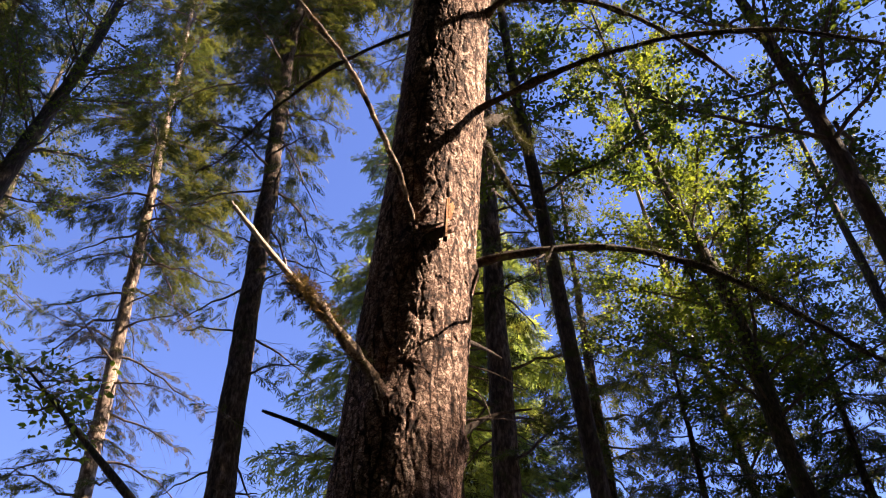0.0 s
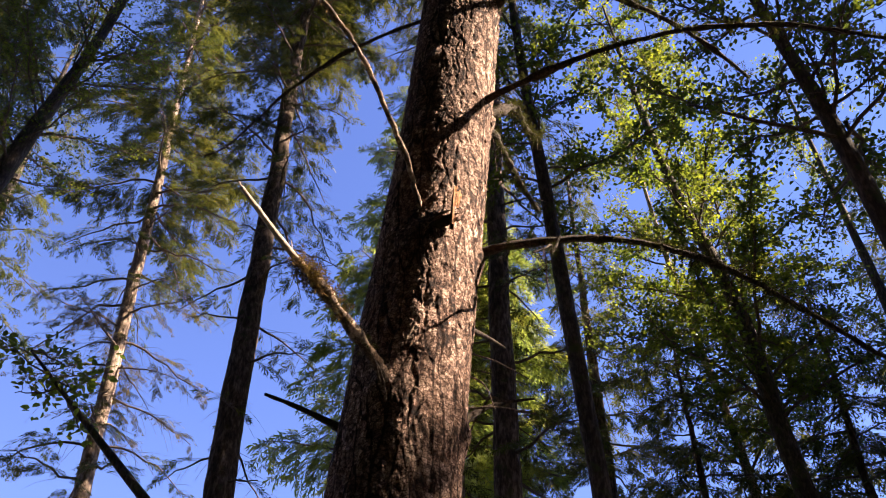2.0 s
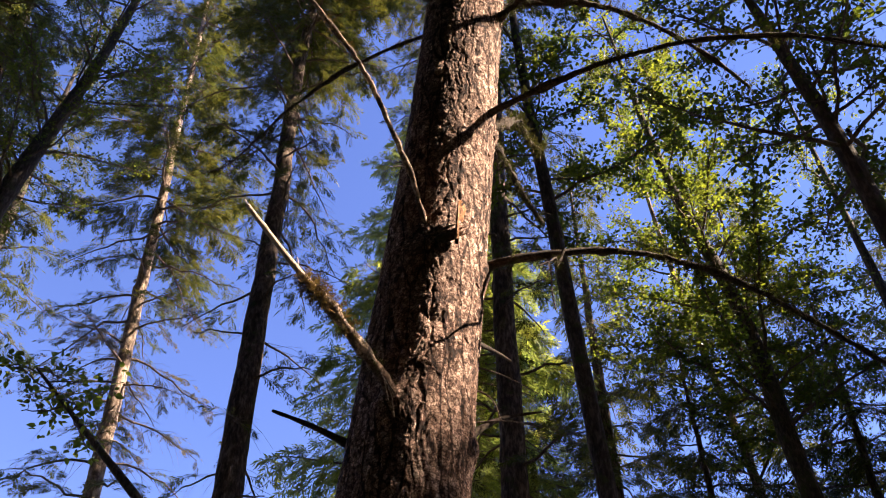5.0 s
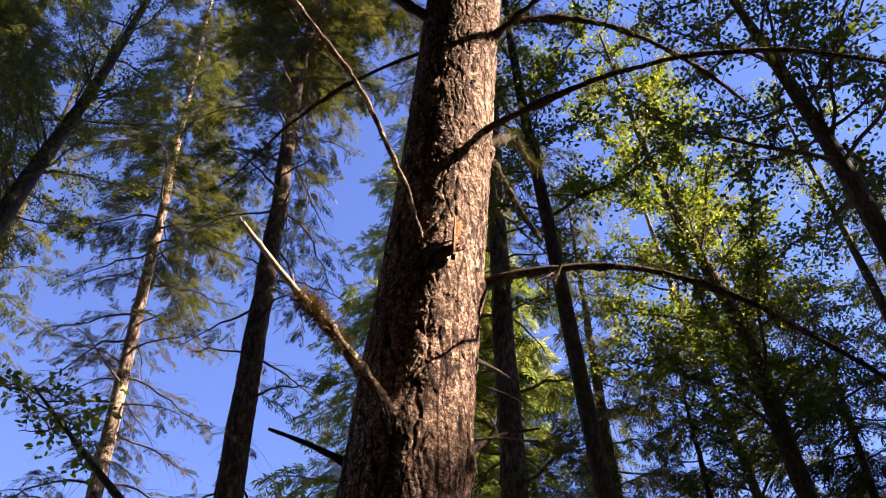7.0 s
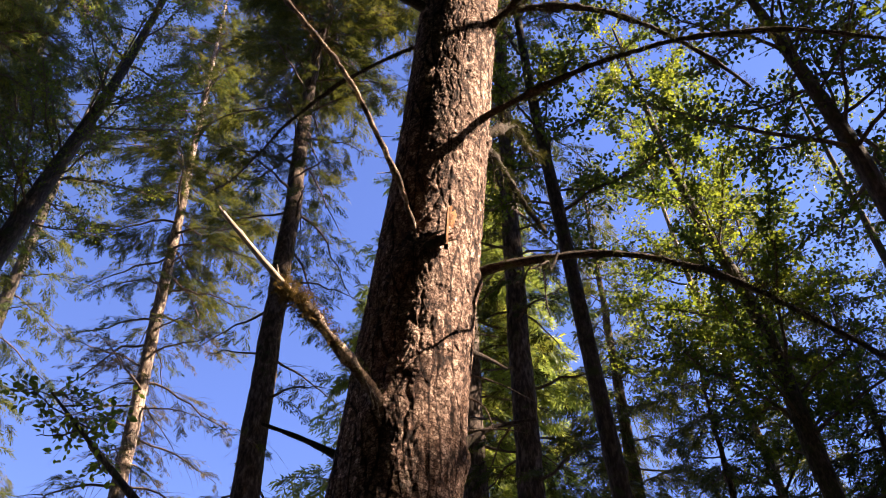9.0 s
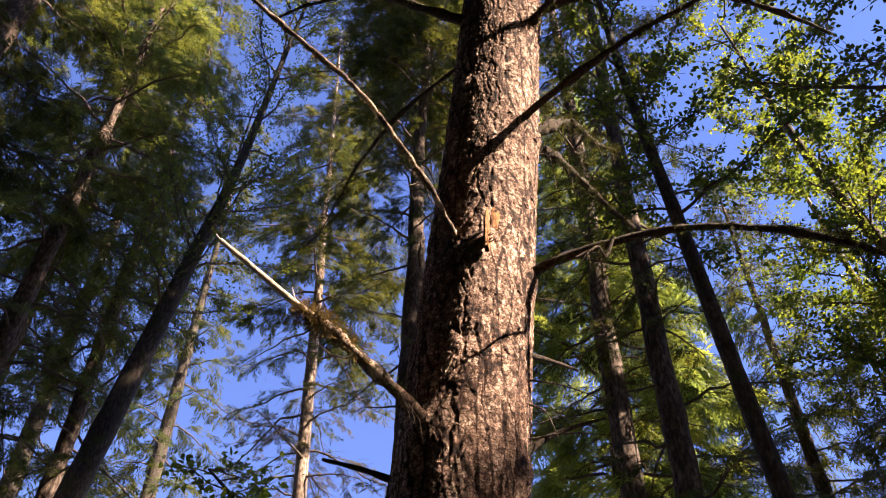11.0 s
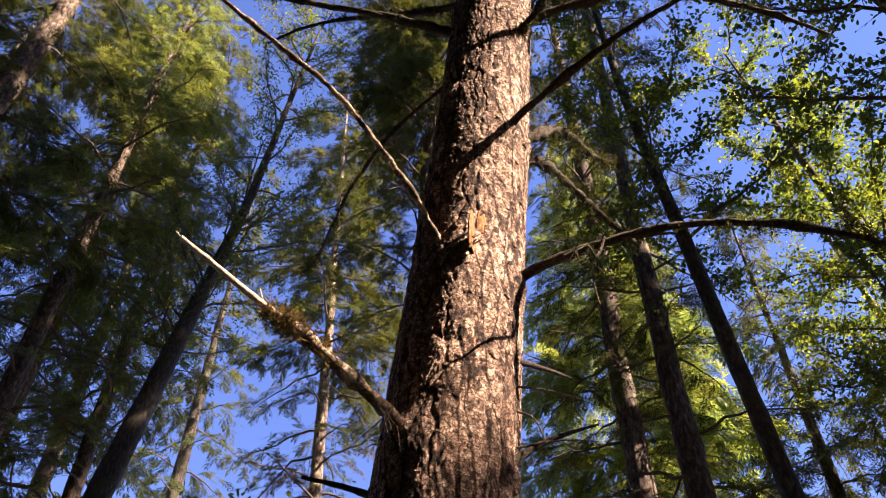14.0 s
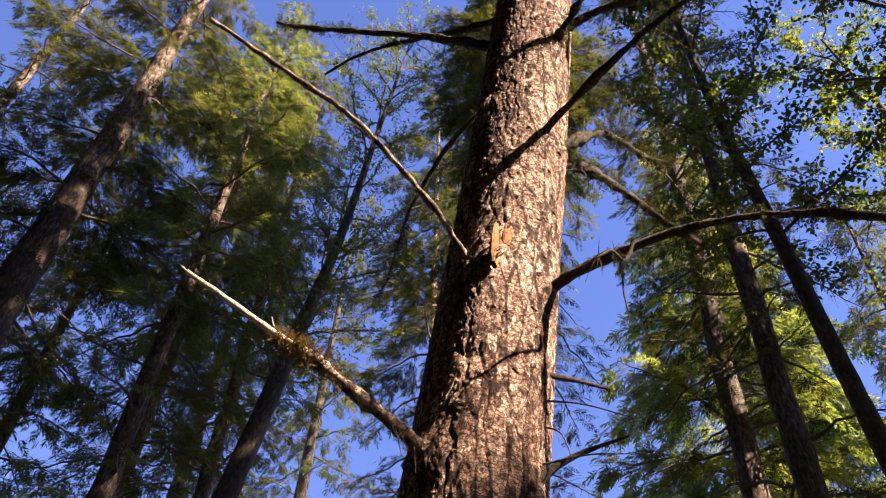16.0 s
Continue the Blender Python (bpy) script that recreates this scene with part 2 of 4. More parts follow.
def scatter(soup, verts, faces, place, along, normal, size):
    """Copies of a small shape: x along the given way, z near the given normal."""
    if len(place) == 0:
        return
    x = unit(along)
    y = unit(np.cross(normal, x))
    z = np.cross(x, y)
    sz = np.asarray(size, float).reshape(-1, 1, 1)
    v = place[:, None] + sz * (verts[None, :, 0:1] * x[:, None] + verts[None, :, 1:2] * y[:, None] + verts[None, :, 2:3] * z[:, None])
    off = (np.arange(len(place)) * len(verts))[:, None, None]
    soup.add(v, (faces[None] + off).reshape(-1, faces.shape[1]))


def spray_shape(pairs=5, half=0.046, lobe=0.34, lo=38, hi=60):
    """A feather of needle groups round a short shoot, one long."""
    v, f = [], []
    rng = np.random.default_rng(5)
    for i in range(pairs):
        u = (i + 0.3) / pairs
        ln = lobe * (1 - 0.45 * u) * rng.uniform(0.8, 1.2)
        for side in (-1, 1):
            ang = radians(rng.uniform(lo, hi))
            tip = (u + ln * math.cos(ang), side * ln * math.sin(ang), rng.uniform(-0.08, 0.05))
            n = len(v)
            v += [(u - half, 0, 0), (u + half, 0, 0.015), tip]
            f.append((n, n + 1, n + 2))
    n = len(v)
    v += [(0.84, 0.045, 0), (0.84, -0.045, 0), (1.14, 0, -0.03)]
    f.append((n, n + 1, n + 2))
    return np.array(v), np.array(f)


def frond_shape(pairs, length, width, lo=32, hi=60):
    """A flat frond of needle-covered side shoots, each a blade widest in its middle, one long."""
    v, f = [], []
    rng = np.random.default_rng(9)
    for i in range(pairs):
        u = (i + 0.15) / pairs
        for side in (-1, 1):
            ln, ang = length * (1 - 0.4 * u) * rng.uniform(0.7, 1.25), radians(rng.uniform(lo, hi))
            d = np.array([math.cos(ang), side * math.sin(ang), rng.uniform(-0.28, 0.08)])
            p = np.array([-d[1], d[0], rng.uniform(-0.3, 0.3)]) * rng.choice((-1, 1)) * width * rng.uniform(0.8, 1.2)
            root = np.array([u + rng.uniform(-0.04, 0.04), 0, 0])
            f.append(tuple(range(len(v), len(v) + 3)))
            v += [root, root + d * ln * rng.uniform(0.35, 0.6) + p, root + d * ln]
    f.append(tuple(range(len(v), len(v) + 3)))
    v += [(0.5, 0, 0), (0.85, width, 0.02), (1.25, 0, -0.06)]
    return np.array([np.asarray(q, float) for q in v]), np.array(f)


MOSS_V, MOSS_F = spray_shape(4, 0.060, 0.46, 34, 58)
SPRAY_V, SPRAY_F = frond_shape(5, 0.42, 0.088)
WIDE_V, WIDE_F = frond_shape(3, 0.60, 0.20)
HUGE_V, HUGE_F = frond_shape(3, 0.62, 0.50)
FINE_V, FINE_F = frond_shape(6, 0.36, 0.070)
LEAF_V = np.array([(0, 0, 0), (0.3, 0.3, 0.05), (0.68, 0.24, 0.04), (1, 0, -0.06), (0.68, -0.24, 0.04), (0.3, -0.3, 0.05)], float)
LEAF_F = np.array([(0, 3, 2, 1), (0, 5, 4, 3)])


def conifer_limb(wood, twigs, needles, rng, base, az, length, rise, droop, live, radius, gap=0.20, step=0.13, size=0.40, hang=0.5):
    """One limb with side twigs; live (0 to 1) is how much of it bears needles."""
    d = np.array([math.sin(az), math.cos(az), 0])
    p = np.array([-d[1], d[0], 0])
    s = np.linspace(0, 1, 9)
    wob = np.cumsum(rng.normal(0, 0.022, (9, 2)), axis=0) * length
    line = base + length * (s[:, None] * d) + wob[:, :1] * p
    line[:, 2] += length * (rise * s - droop * s * s) + wob[:, 1]
    tube(wood, line, radius * (1 - 0.85 * s) + 0.004, 5, cap=False)
    n = max(3, int(length / gap)) * 2
    sj = np.clip(0.14 + 0.84 * (np.arange(n) + rng.uniform(0, 1, n)) / n, 0, 0.99)
    side = np.where(np.arange(n) % 2, 1, -1)[:, None]
    ln = (length * 0.36 * (1 - sj) ** 0.7 + 0.22) * rng.uniform(0.55, 1.2, n)
    at = np.stack([np.interp(sj, s, line[:, k]) for k in range(3)], -1)
    way = unit(d * rng.uniform(0.4, 0.9, (n, 1)) + side * p * rng.uniform(0.5, 1.0, (n, 1)) + np.array([0, 0, 1]) * rng.normal(-0.08, 0.2, (n, 1)))
    t_ = np.linspace(0, 1, 4)
    lines = at[:, None] + ln[:, None, None] * (t_[:, None] * way[:, None])
    lines[:, :, 2] -= ln[:, None] * 0.6 * hang * rng.uniform(0.4, 1.3, (n, 1)) * t_ ** 2
    if twigs is not None:
        thin_tubes(twigs, lines[:, ::3] if size > 0.44 else lines[:, [0, 2, 3]], 0.006 * (1 - 0.75 * (t_[::3] if size > 0.44 else t_[[0, 2, 3]]))[None] * np.ones((n, 1)) * (0.7 + 0.5 * length / 3))
    keep = rng.uniform(0, 1, n) < live
    if needles is None or not keep.any():
        return
    lines, ln, way, side = lines[keep], ln[keep], way[keep], side[keep]
    m_ = np.maximum(2, (ln / step).astype(int))
    idx = np.repeat(np.arange(len(ln)), m_ * 2)
    u = rng.uniform(0.12, 1.0, len(idx))
    k = np.clip(u * 3, 0, 2.999)
    k0 = k.astype(int)
    fr = (k - k0)[:, None]
    pos = lines[idx, k0] * (1 - fr) + lines[idx, k0 + 1] * fr
    tang = unit(lines[idx, k0 + 1] - lines[idx, k0])
    crossw = unit(np.cross(tang, np.array([0, 0, 1.0])))
    sgn = np.where(rng.uniform(0, 1, len(idx)) < 0.5, -1, 1)[:, None]
    along = unit(tang * rng.uniform(0.5, 1.1, (len(idx), 1)) + sgn * crossw * rng.uniform(0.2, 0.9, (len(idx), 1)) + np.array([0, 0, -1]) * rng.uniform(0.0, 0.9, (len(idx), 1)) * hang * 0.8)
    nrm = np.array([0, 0, 1.0]) + rng.normal(0, 0.45, (len(idx), 3))
    scatter(needles, *((HUGE_V, HUGE_F) if size > 1.2 else (WIDE_V, WIDE_F) if size > 0.95 else (SPRAY_V, SPRAY_F) if size > 0.34 else (FINE_V, FINE_F)), pos, along, nrm, size * rng.uniform(0.55, 1.15, len(idx)))


def trunk_line(x5, y5, sx, sy, height, n=24, rng=None, wob=0.05):
    z = np.linspace(-0.3, height, n)
    line = np.stack([x5 + sx * (z - 5), y5 + sy * (z - 5), z], -1)
    if rng is not None:
        k = np.cumsum(rng.normal(0, wob, (n, 2)), axis=0)
        k -= np.linspace(0, 1, n)[:, None] * k[-1]
        line[:, :2] += k
    return line


def conifer(seed, x5, y5, sx, sy, height, r5, r20, zones, label, bark=None, needle=None, split=True, group="conifers", gap=0.20, step=0.13, size=0.40, bare_side=None):
    """zones: (from height, to height, limb count, length low, length high, rise, droop, live, hang)"""
    rng = np.random.default_rng(seed)
    tree = thing("conifer", (x5 - 5 * sx, y5 - 5 * sy, 0), label, "tree", group)
    line = trunk_line(x5, y5, sx, sy, height, 40, rng, 0.02)
    z = line[:, 2]
    rad = np.where(z < 20, r5 + (r20 - r5) * (z - 5) / 15, r20 * (height - z) / max(height - 20, 1))
    rad = np.maximum(np.minimum(rad, 0.014 * (height - z)), 0.012) + 0.25 * r5 * np.exp(-np.maximum(z, 0) / 0.5)
    s = Soup()
    fine = np.linspace(0, len(line) - 1, 160 if split else 60)
    dense = np.stack([np.interp(fine, np.arange(len(line)), line[:, k]) for k in range(3)], -1)
    tube(s, dense, np.interp(fine, np.arange(len(line)), rad), 18 if split else 12, 0.035, rng)
    part("trunk", s, bark or M_TRUNK, tree)
    wood_all, ndl_all = Soup(), Soup()
    for lo, hi, count, l_lo, l_hi, rise, droop, live, hang, *own in zones:
        z_step, z_size, *z_needle = own or (step, size)
        for i in range(count):
            h = lo + (hi - lo) * (i + rng.uniform(0, 1)) / count
            az = i * 2.4 + rng.uniform(-0.5, 0.5)
            ln = (l_lo + (l_hi - l_lo) * (h - lo) / (hi - lo)) * rng.uniform(0.65, 1.15)
            if bare_side is not None and math.cos(az - radians(bare_side)) > 0.5 and h < 31:
                ln *= 0.28
            at = np.array([np.interp(h, z, line[:, 0]), np.interp(h, z, line[:, 1]), h])
            wood, tw, ndl = (Soup(), Soup(), Soup()) if split else (wood_all, wood_all if gap < 0.35 else None, ndl_all)
            conifer_limb(wood, tw, ndl if live > 0 else None, rng, at, az, ln, rise + rng.normal(0, 0.12), droop * rng.uniform(0.7, 1.3), live, 0.014 + 0.008 * ln, gap, z_step, z_size, hang)
            if split:
                limb = part("limb", wood, M_TWIG, tree)
                part("twig_work", tw, M_TWIG, limb, kind="stuff")
                if ndl.v:
                    part("foliage", ndl, z_needle[0] if z_needle else needle or M_NEEDLE, limb, smooth=False, kind="stuff")
    if not split:
        crown = part("bough_work", wood_all, M_TWIG, tree, kind="stuff")
        if ndl_all.v:
            part("foliage", ndl_all, needle or M_NEEDLE, crown, smooth=False, kind="stuff")
    return tree


def leafy_limb(wood, twigs_, leaves, rng, line, radius, twigs, twig_len, leaf, per_twig, spread=0.9):
    s = np.linspace(0, 1, len(line))
    tube(wood, line, radius * (1 - 0.8 * s) + 0.004, 6, 0.04, rng, cap=False)
    n = twigs
    sj = rng.uniform(0.2, 1.0, n)
    at = np.stack([np.interp(sj, s, line[:, k]) for k in range(3)], -1)
    tan = unit(np.stack([np.interp(sj, s, g) for g in np.gradient(line, axis=0).T], -1))
    way = unit(tan * 0.7 + rng.normal(0, spread * 0.6, (n, 3)) + np.array([0, 0, 0.25]))
    ln = twig_len * rng.uniform(0.4, 1.3, n)
    t_ = np.linspace(0, 1, 5)
    bend = rng.normal(0, 0.12, (n, 1, 3)) * (t_ ** 2)[None, :, None]
    lines = at[:, None] + ln[:, None, None] * (t_[None, :, None] * way[:, None] + bend)
    thin_tubes(twigs_, lines, 0.007 * (1 - 0.7 * t_)[None] * np.ones((n, 1)))
    idx = np.repeat(np.arange(n), per_twig)
    u = rng.uniform(0.15, 1.0, len(idx))
    k = np.clip(u * 4, 0, 3.999)
    k0 = k.astype(int)
    fr = (k - k0)[:, None]
    pos = lines[idx, k0] * (1 - fr) + lines[idx, k0 + 1] * fr
    out_ = unit(rng.normal(0, 1, (len(idx), 3)) * np.array([1, 1, 0.45]) + way[idx] * 0.4 + np.array([0, 0, -0.25]))
    stalk = pos + out_ * leaf * rng.uniform(0.2, 0.9, (len(idx), 1))
    nrm = np.array([0, 0, 1.0]) + rng.normal(0, 0.55, (len(idx), 3))
    scatter(leaves, LEAF_V, LEAF_F, stalk, out_, nrm, leaf * rng.uniform(0.6, 1.2, len(idx)))


def broadleaf(seed, line_pts, radii, limbs, label, leaf=0.09, group="leafy trees", bark=None, twigs=26, twig_len=0.85, per_twig=19, up=0.7):
    """limbs: (from share of the trunk, to share, count, length at the start, length at the end)"""
    rng = np.random.default_rng(seed)
    tree = thing("leafy_tree", (line_pts[0][0], line_pts[0][1], 0), label, "tree", group)
    line = spline(line_pts, 70)
    s = np.linspace(0, 1, 70)
    wood = Soup()
    tube(wood, line, np.interp(s, np.linspace(0, 1, len(radii)), radii), 14, 0.03, rng)
    part("trunk", wood, bark or M_ALDER, tree)
    for lo, hi, count, l0, l1 in limbs:
        for i in range(count):
            q = lo + (hi - lo) * (i + rng.uniform(0, 1)) / count
            at = np.array([np.interp(q, s, line[:, k]) for k in range(3)])
            az = i * 2.4 + rng.uniform(-0.6, 0.6)
            ln = (l0 + (l1 - l0) * (q - lo) / (hi - lo)) * rng.uniform(0.6, 1.2)
            d = np.array([math.sin(az), math.cos(az), up * rng.uniform(0.4, 1.3)])
            t_ = np.linspace(0, 1, 8)[:, None]
            ll = at + ln * (t_ * unit(d)) + ln * np.array([0, 0, -0.12]) * t_ ** 2 + np.cumsum(rng.normal(0, 0.02, (8, 3)), axis=0) * ln
            w, tw, lv = Soup(), Soup(), Soup()
            leafy_limb(w, tw, lv, rng, ll, 0.010 + 0.007 * ln, max(3, int(twigs * ln / 2)), twig_len, leaf, per_twig)
            limb = part("limb", w, M_TWIG, tree)
            part("twig_work", tw, M_TWIG, limb, kind="stuff")
            part("leaves", lv, M_LEAF, limb, smooth=False, kind="stuff")
    return tree


# ---- ground ----
def ground():
    g = np.linspace(-1, 1, 121)
    g = np.sign(g) * np.abs(g) ** 2.5 * 600
    x, y = np.meshgrid(g, g, indexing="ij")
    z = 0.12 * np.sin(x * 0.31 + 1) * np.cos(y * 0.27) + 0.05 * np.sin(x * 1.3) * np.sin(y * 1.1 + 2) - 0.05
    s = Soup()
    n = 121
    i, j = np.meshgrid(np.arange(n - 1), np.arange(n - 1), indexing="ij")
    a = (i * n + j).ravel()
    s.add(np.stack([x, y, z], -1), np.stack([a, a + n, a + n + 1, a + 1], -1))
    return tagged(new("ground", s.mesh("ground", M_FLOOR)), label="brown forest floor with needle litter and moss", category="ground", kind="structure")


ground()


# ---- the great fir ----
def cells(u, v, wrap, seed):
    """Distances to the nearest two seeds of a jittered grid that closes on itself in u, and the nearest one's random value."""
    iu, iv = np.floor(u).astype(int), np.floor(v).astype(int)
    rng = np.random.default_rng(seed)
    tab = rng.uniform(0, 1, (wrap, 4096, 3))
    f1, f2, val = np.full(u.shape, 9.0), np.full(u.shape, 9.0), np.zeros(u.shape)
    for du in (-1, 0, 1):
        for dv in (-1, 0, 1):
            r = tab[(iu + du) % wrap, (iv + dv) % 4096]
            dist = np.hypot(iu + du + r[..., 0] - u, iv + dv + r[..., 1] - v)
            near = dist < f1
            f2 = np.where(near, f1, np.minimum(f2, dist))
            val = np.where(near, r[..., 2], val)
            f1 = np.where(near, dist, f1)
    return f1, f2, val


def fir_axis(z):
    k = z - 4.5
    return -0.091 + 0.096 * k, 4.038 + 0.004 * k


def fir_radius(z):
    k = np.minimum(z, 8.0) - 4.5
    r = 0.324 - 0.009 * k + 0.002 * k * k
    return np.where(z > 8, r * np.clip((38 - z) / 30, 0.02, 1), r) + 0.30 * np.exp(-np.maximum(z, 0) / 0.45)


BARK_GRID = {}


def great_fir():
    tree = thing("great_fir", (fir_axis(0)[0], fir_axis(0)[1], 0), "large old fir with furrowed brown bark and broken dead branches", "tree")
    rows_ = np.concatenate([np.linspace(-0.3, 3.0, 30, endpoint=False), np.linspace(3.0, 8.9, 640, endpoint=False), np.linspace(8.9, 37.5, 40)])
    nt_ = 204
    # finer steps on the side that faces the path
    a = np.linspace(0, 2 * np.pi, nt_, endpoint=False)
    a = a + 0.58 * np.sin(a)
    th = a + np.pi + (-np.pi / 2)
    z, t_ = np.meshgrid(rows_, th, indexing="ij")
    _, aa = np.meshgrid(rows_, a, indexing="ij")
    around = (aa / (2 * np.pi)) % 1.0
    sway = 0.012 * np.sin(z * 6 + aa * 3) + 0.006 * np.sin(z * 17 + aa * 2) + 0.003 * np.sin(z * 41 - aa * 4)
    # long furrows between the plates, wider and deeper in some places than in others
    f1, f2, v1 = cells((around + sway) * 22, z * 2.1 + 0.10 * np.sin(z * 5.1 + 3 * np.sin(aa * 2)) + 0.06 * np.sin(z * 13 + aa * 5), 22, 11)
    furrow = np.clip((f2 - f1) / 0.24, 0, 1)
    # cross cracks, then thin scales a finger wide
    g1, g2, v2 = cells((around + 0.4 * sway) * 50, z * 17 + 0.5 * np.sin(aa * 21), 50, 12)
    flake = np.clip((g2 - g1) / 0.2, 0, 1)
    k1, k2, v3 = cells(around * 84 + 0.5 * np.sin(z * 47 + aa * 11), z * 47 + np.sin(aa * 33 + z * 9) * 0.6, 84, 13)
    scale_ = np.clip((k2 - k1) / 0.3, 0, 1)
    r = fir_radius(z)
    deep = 0.5 + 0.5 * np.sin(z * 3.1 + aa * 7) * np.sin(z * 1.3 - aa * 4)
    r = r + (0.005 + 0.007 * deep) * (furrow ** 0.6 - 0.9) + 0.004 * (v1 - 0.5) + 0.004 * (flake - 0.85) + 0.0045 * (v2 - 0.5) + 0.0025 * (scale_ - 0.8) + 0.004 * (v3 - 0.5)
    r = r + 0.007 * np.sin(3 * aa + z * 0.9) + 0.004 * np.sin(5 * aa - z * 1.7)
    # swollen collars where branches leave the trunk
    for bz, bx, by, amp, w in COLLARS:
        ax, ay = fir_axis(bz)
        ang = math.atan2(by - ay, bx - ax)
        dth = (t_ - ang + np.pi) % (2 * np.pi) - np.pi
        r = r + amp * np.exp(-((dth * 0.32) ** 2 + (z - bz + 0.03) ** 2) / (w * w))
    BARK_GRID.update(rows=rows_, turns=th, r=r)
    ax, ay = fir_axis(z)
    v = np.stack([ax + r * np.cos(t_), ay + r * np.sin(t_), z], -1)
    n = len(rows_)
    i, j = np.meshgrid(np.arange(n - 1), np.arange(nt_), indexing="ij")
    jn = (j + 1) % nt_
    s = Soup()
    s.add(v, np.stack([i * nt_ + j, i * nt_ + jn, (i + 1) * nt_ + jn, (i + 1) * nt_ + j], -1).reshape(-1, 4))
    return tree, part("trunk", s, M_BARK, tree, "furrowed scaly brown bark", smooth=True)


COLLARS = [
    (3.97, -0.24, 3.74, 0.055, 0.10), (4.98, -0.05, 3.72, 0.045, 0.13), (5.04, 0.27, 4.0, 0.03, 0.09), (6.36, 0.31, 3.9, 0.03, 0.10),
    (7.82, 0.5, 3.98, 0.03, 0.10), (6.38, 0.36, 4.05, 0.025, 0.08), (3.84, 0.16, 3.99, 0.03, 0.08), (3.86, -0.4, 4.2, 0.03, 0.09),
    (6.75, 0.0, 3.7, 0.025, 0.08), (6.05, 0.2, 3.75, 0.02, 0.07), (4.55, 0.05, 3.7, 0.02, 0.06),
]
fir, fir_trunk = great_fir()
bpy.context.view_layer.update()


def branch(line, r0, r1, mat=None, label="", rng=None, sides=12, rough=0.06, knots=0, flare=0.5):
    s = Soup()
    n = len(line)
    u = np.linspace(0, 1, n)
    r = r0 + (r1 - r0) * u ** 0.8
    r = r * (1 + flare * np.exp(-u * n / 4))
    for _ in range(knots):
        r = r + r * 0.35 * np.exp(-((u - rng.uniform(0.1, 0.95)) * n / 1.5) ** 2)
    tube(s, line, r, sides, rough, rng)
    return part("branch", s, mat or M_BRANCH, fir, label)


def twiglets(rng, line, count, length, name="twig", parent=None, mat=None, lo=0.15, hi=1.0, droop=0.2):
    s = Soup()
    u = np.linspace(0, 1, len(line))
    sj = rng.uniform(lo, hi, count)
    at = np.stack([np.interp(sj, u, line[:, k]) for k in range(3)], -1)
    way = unit(rng.normal(0, 1, (count, 3)) + 0.6 * unit(line[-1] - line[0]))
    t_ = np.linspace(0, 1, 6)
    ln = length * rng.uniform(0.3, 1.2, count)
    lines = at[:, None] + ln[:, None, None] * (t_[None, :, None] * way[:, None] + rng.normal(0, 0.16, (count, 1, 3)) * (t_ ** 2)[None, :, None])
    lines[:, :, 2] -= ln[:, None] * droop * t_ ** 2
    thin_tubes(s, lines, 0.0035 * (1 - 0.7 * t_)[None] * np.ones((count, 1)))
    return part(name, s, mat or M_TWIG, parent or fir, kind="stuff")


def fuzz(rng, line, radius, count, size, parent, mat, lo=0.0, hi=1.0):
    """Tufts of moss and lichen round a branch."""
    s = Soup()
    u = np.linspace(0, 1, len(line))
    clump = rng.uniform(lo, hi, max(4, count // 14))
    sj = np.clip(clump[rng.integers(0, len(clump), count)] + rng.normal(0, 0.025, count), lo, hi)
    at = np.stack([np.interp(sj, u, line[:, k]) for k in range(3)], -1)
    tan = unit(line[-1] - line[0])
    way = rng.normal(0, 1, (count, 3))
    way = unit(way - (way @ tan)[:, None] * tan * 0.7)
    scatter(s, MOSS_V, MOSS_F, at + way * radius * 0.7, way + rng.normal(0, 0.3, (count, 3)), rng.normal(0, 1, (count, 3)), size * rng.uniform(0.4, 1.2, count))
    return part("moss", s, mat, parent, "dry moss tufts", smooth=False, kind="stuff")


rng = np.random.default_rng(3)
BOUGHS = {
    "C": ([(0.24, 4.02, 5.08), (1.44, 3.78, 5.26), (1.99, 4.23, 5.05), (2.72, 4.25, 4.45)], 0.022, 0.013),
    "D": ([(0.12, 4.29, 8.1), (-1.54, 4.87, 8.09), (-1.73, 5.85, 8.2), (-2.5, 6.5, 8.69)], 0.017, 0.007),
    "F": ([(0.31, 3.9, 6.37), (1.28, 3.41, 6.55), (1.94, 3.18, 6.55), (2.92, 3.21, 6.19)], 0.020, 0.011),
    "G": ([(0.49, 3.98, 7.84), (1.14, 3.96, 8.21), (1.96, 4.15, 8.08), (2.68, 4.6, 7.64)], 0.032, 0.013),
    "H": ([(0.15, 3.95, 7.75), (-0.94, 3.58, 8.48), (-1.73, 3.66, 9.15), (-2.34, 3.72, 9.95)], 0.034, 0.014),
    "P": ([(0.25, 4.0, 8.7), (-0.51, 4.46, 9.29), (-1.13, 4.16, 9.82), (-2.1, 4.32, 9.72)], 0.036, 0.012),
    "Q": ([(0.42, 3.99, 7.58), (0.70, 3.66, 7.66), (1.10, 3.66, 8.00), (2.0, 3.5, 8.75)], 0.024, 0.010),
    "I": ([(0.28, 4.05, 6.36), (0.79, 4.22, 6.92), (0.59, 4.72, 7.22), (0.93, 5.21, 7.51)], 0.030, 0.014),
    "J": ([(0.26, 4.15, 6.40), (0.51, 4.45, 6.85), (0.58, 5.11, 7.03), (0.99, 5.91, 7.25)], 0.032, 0.020),
}
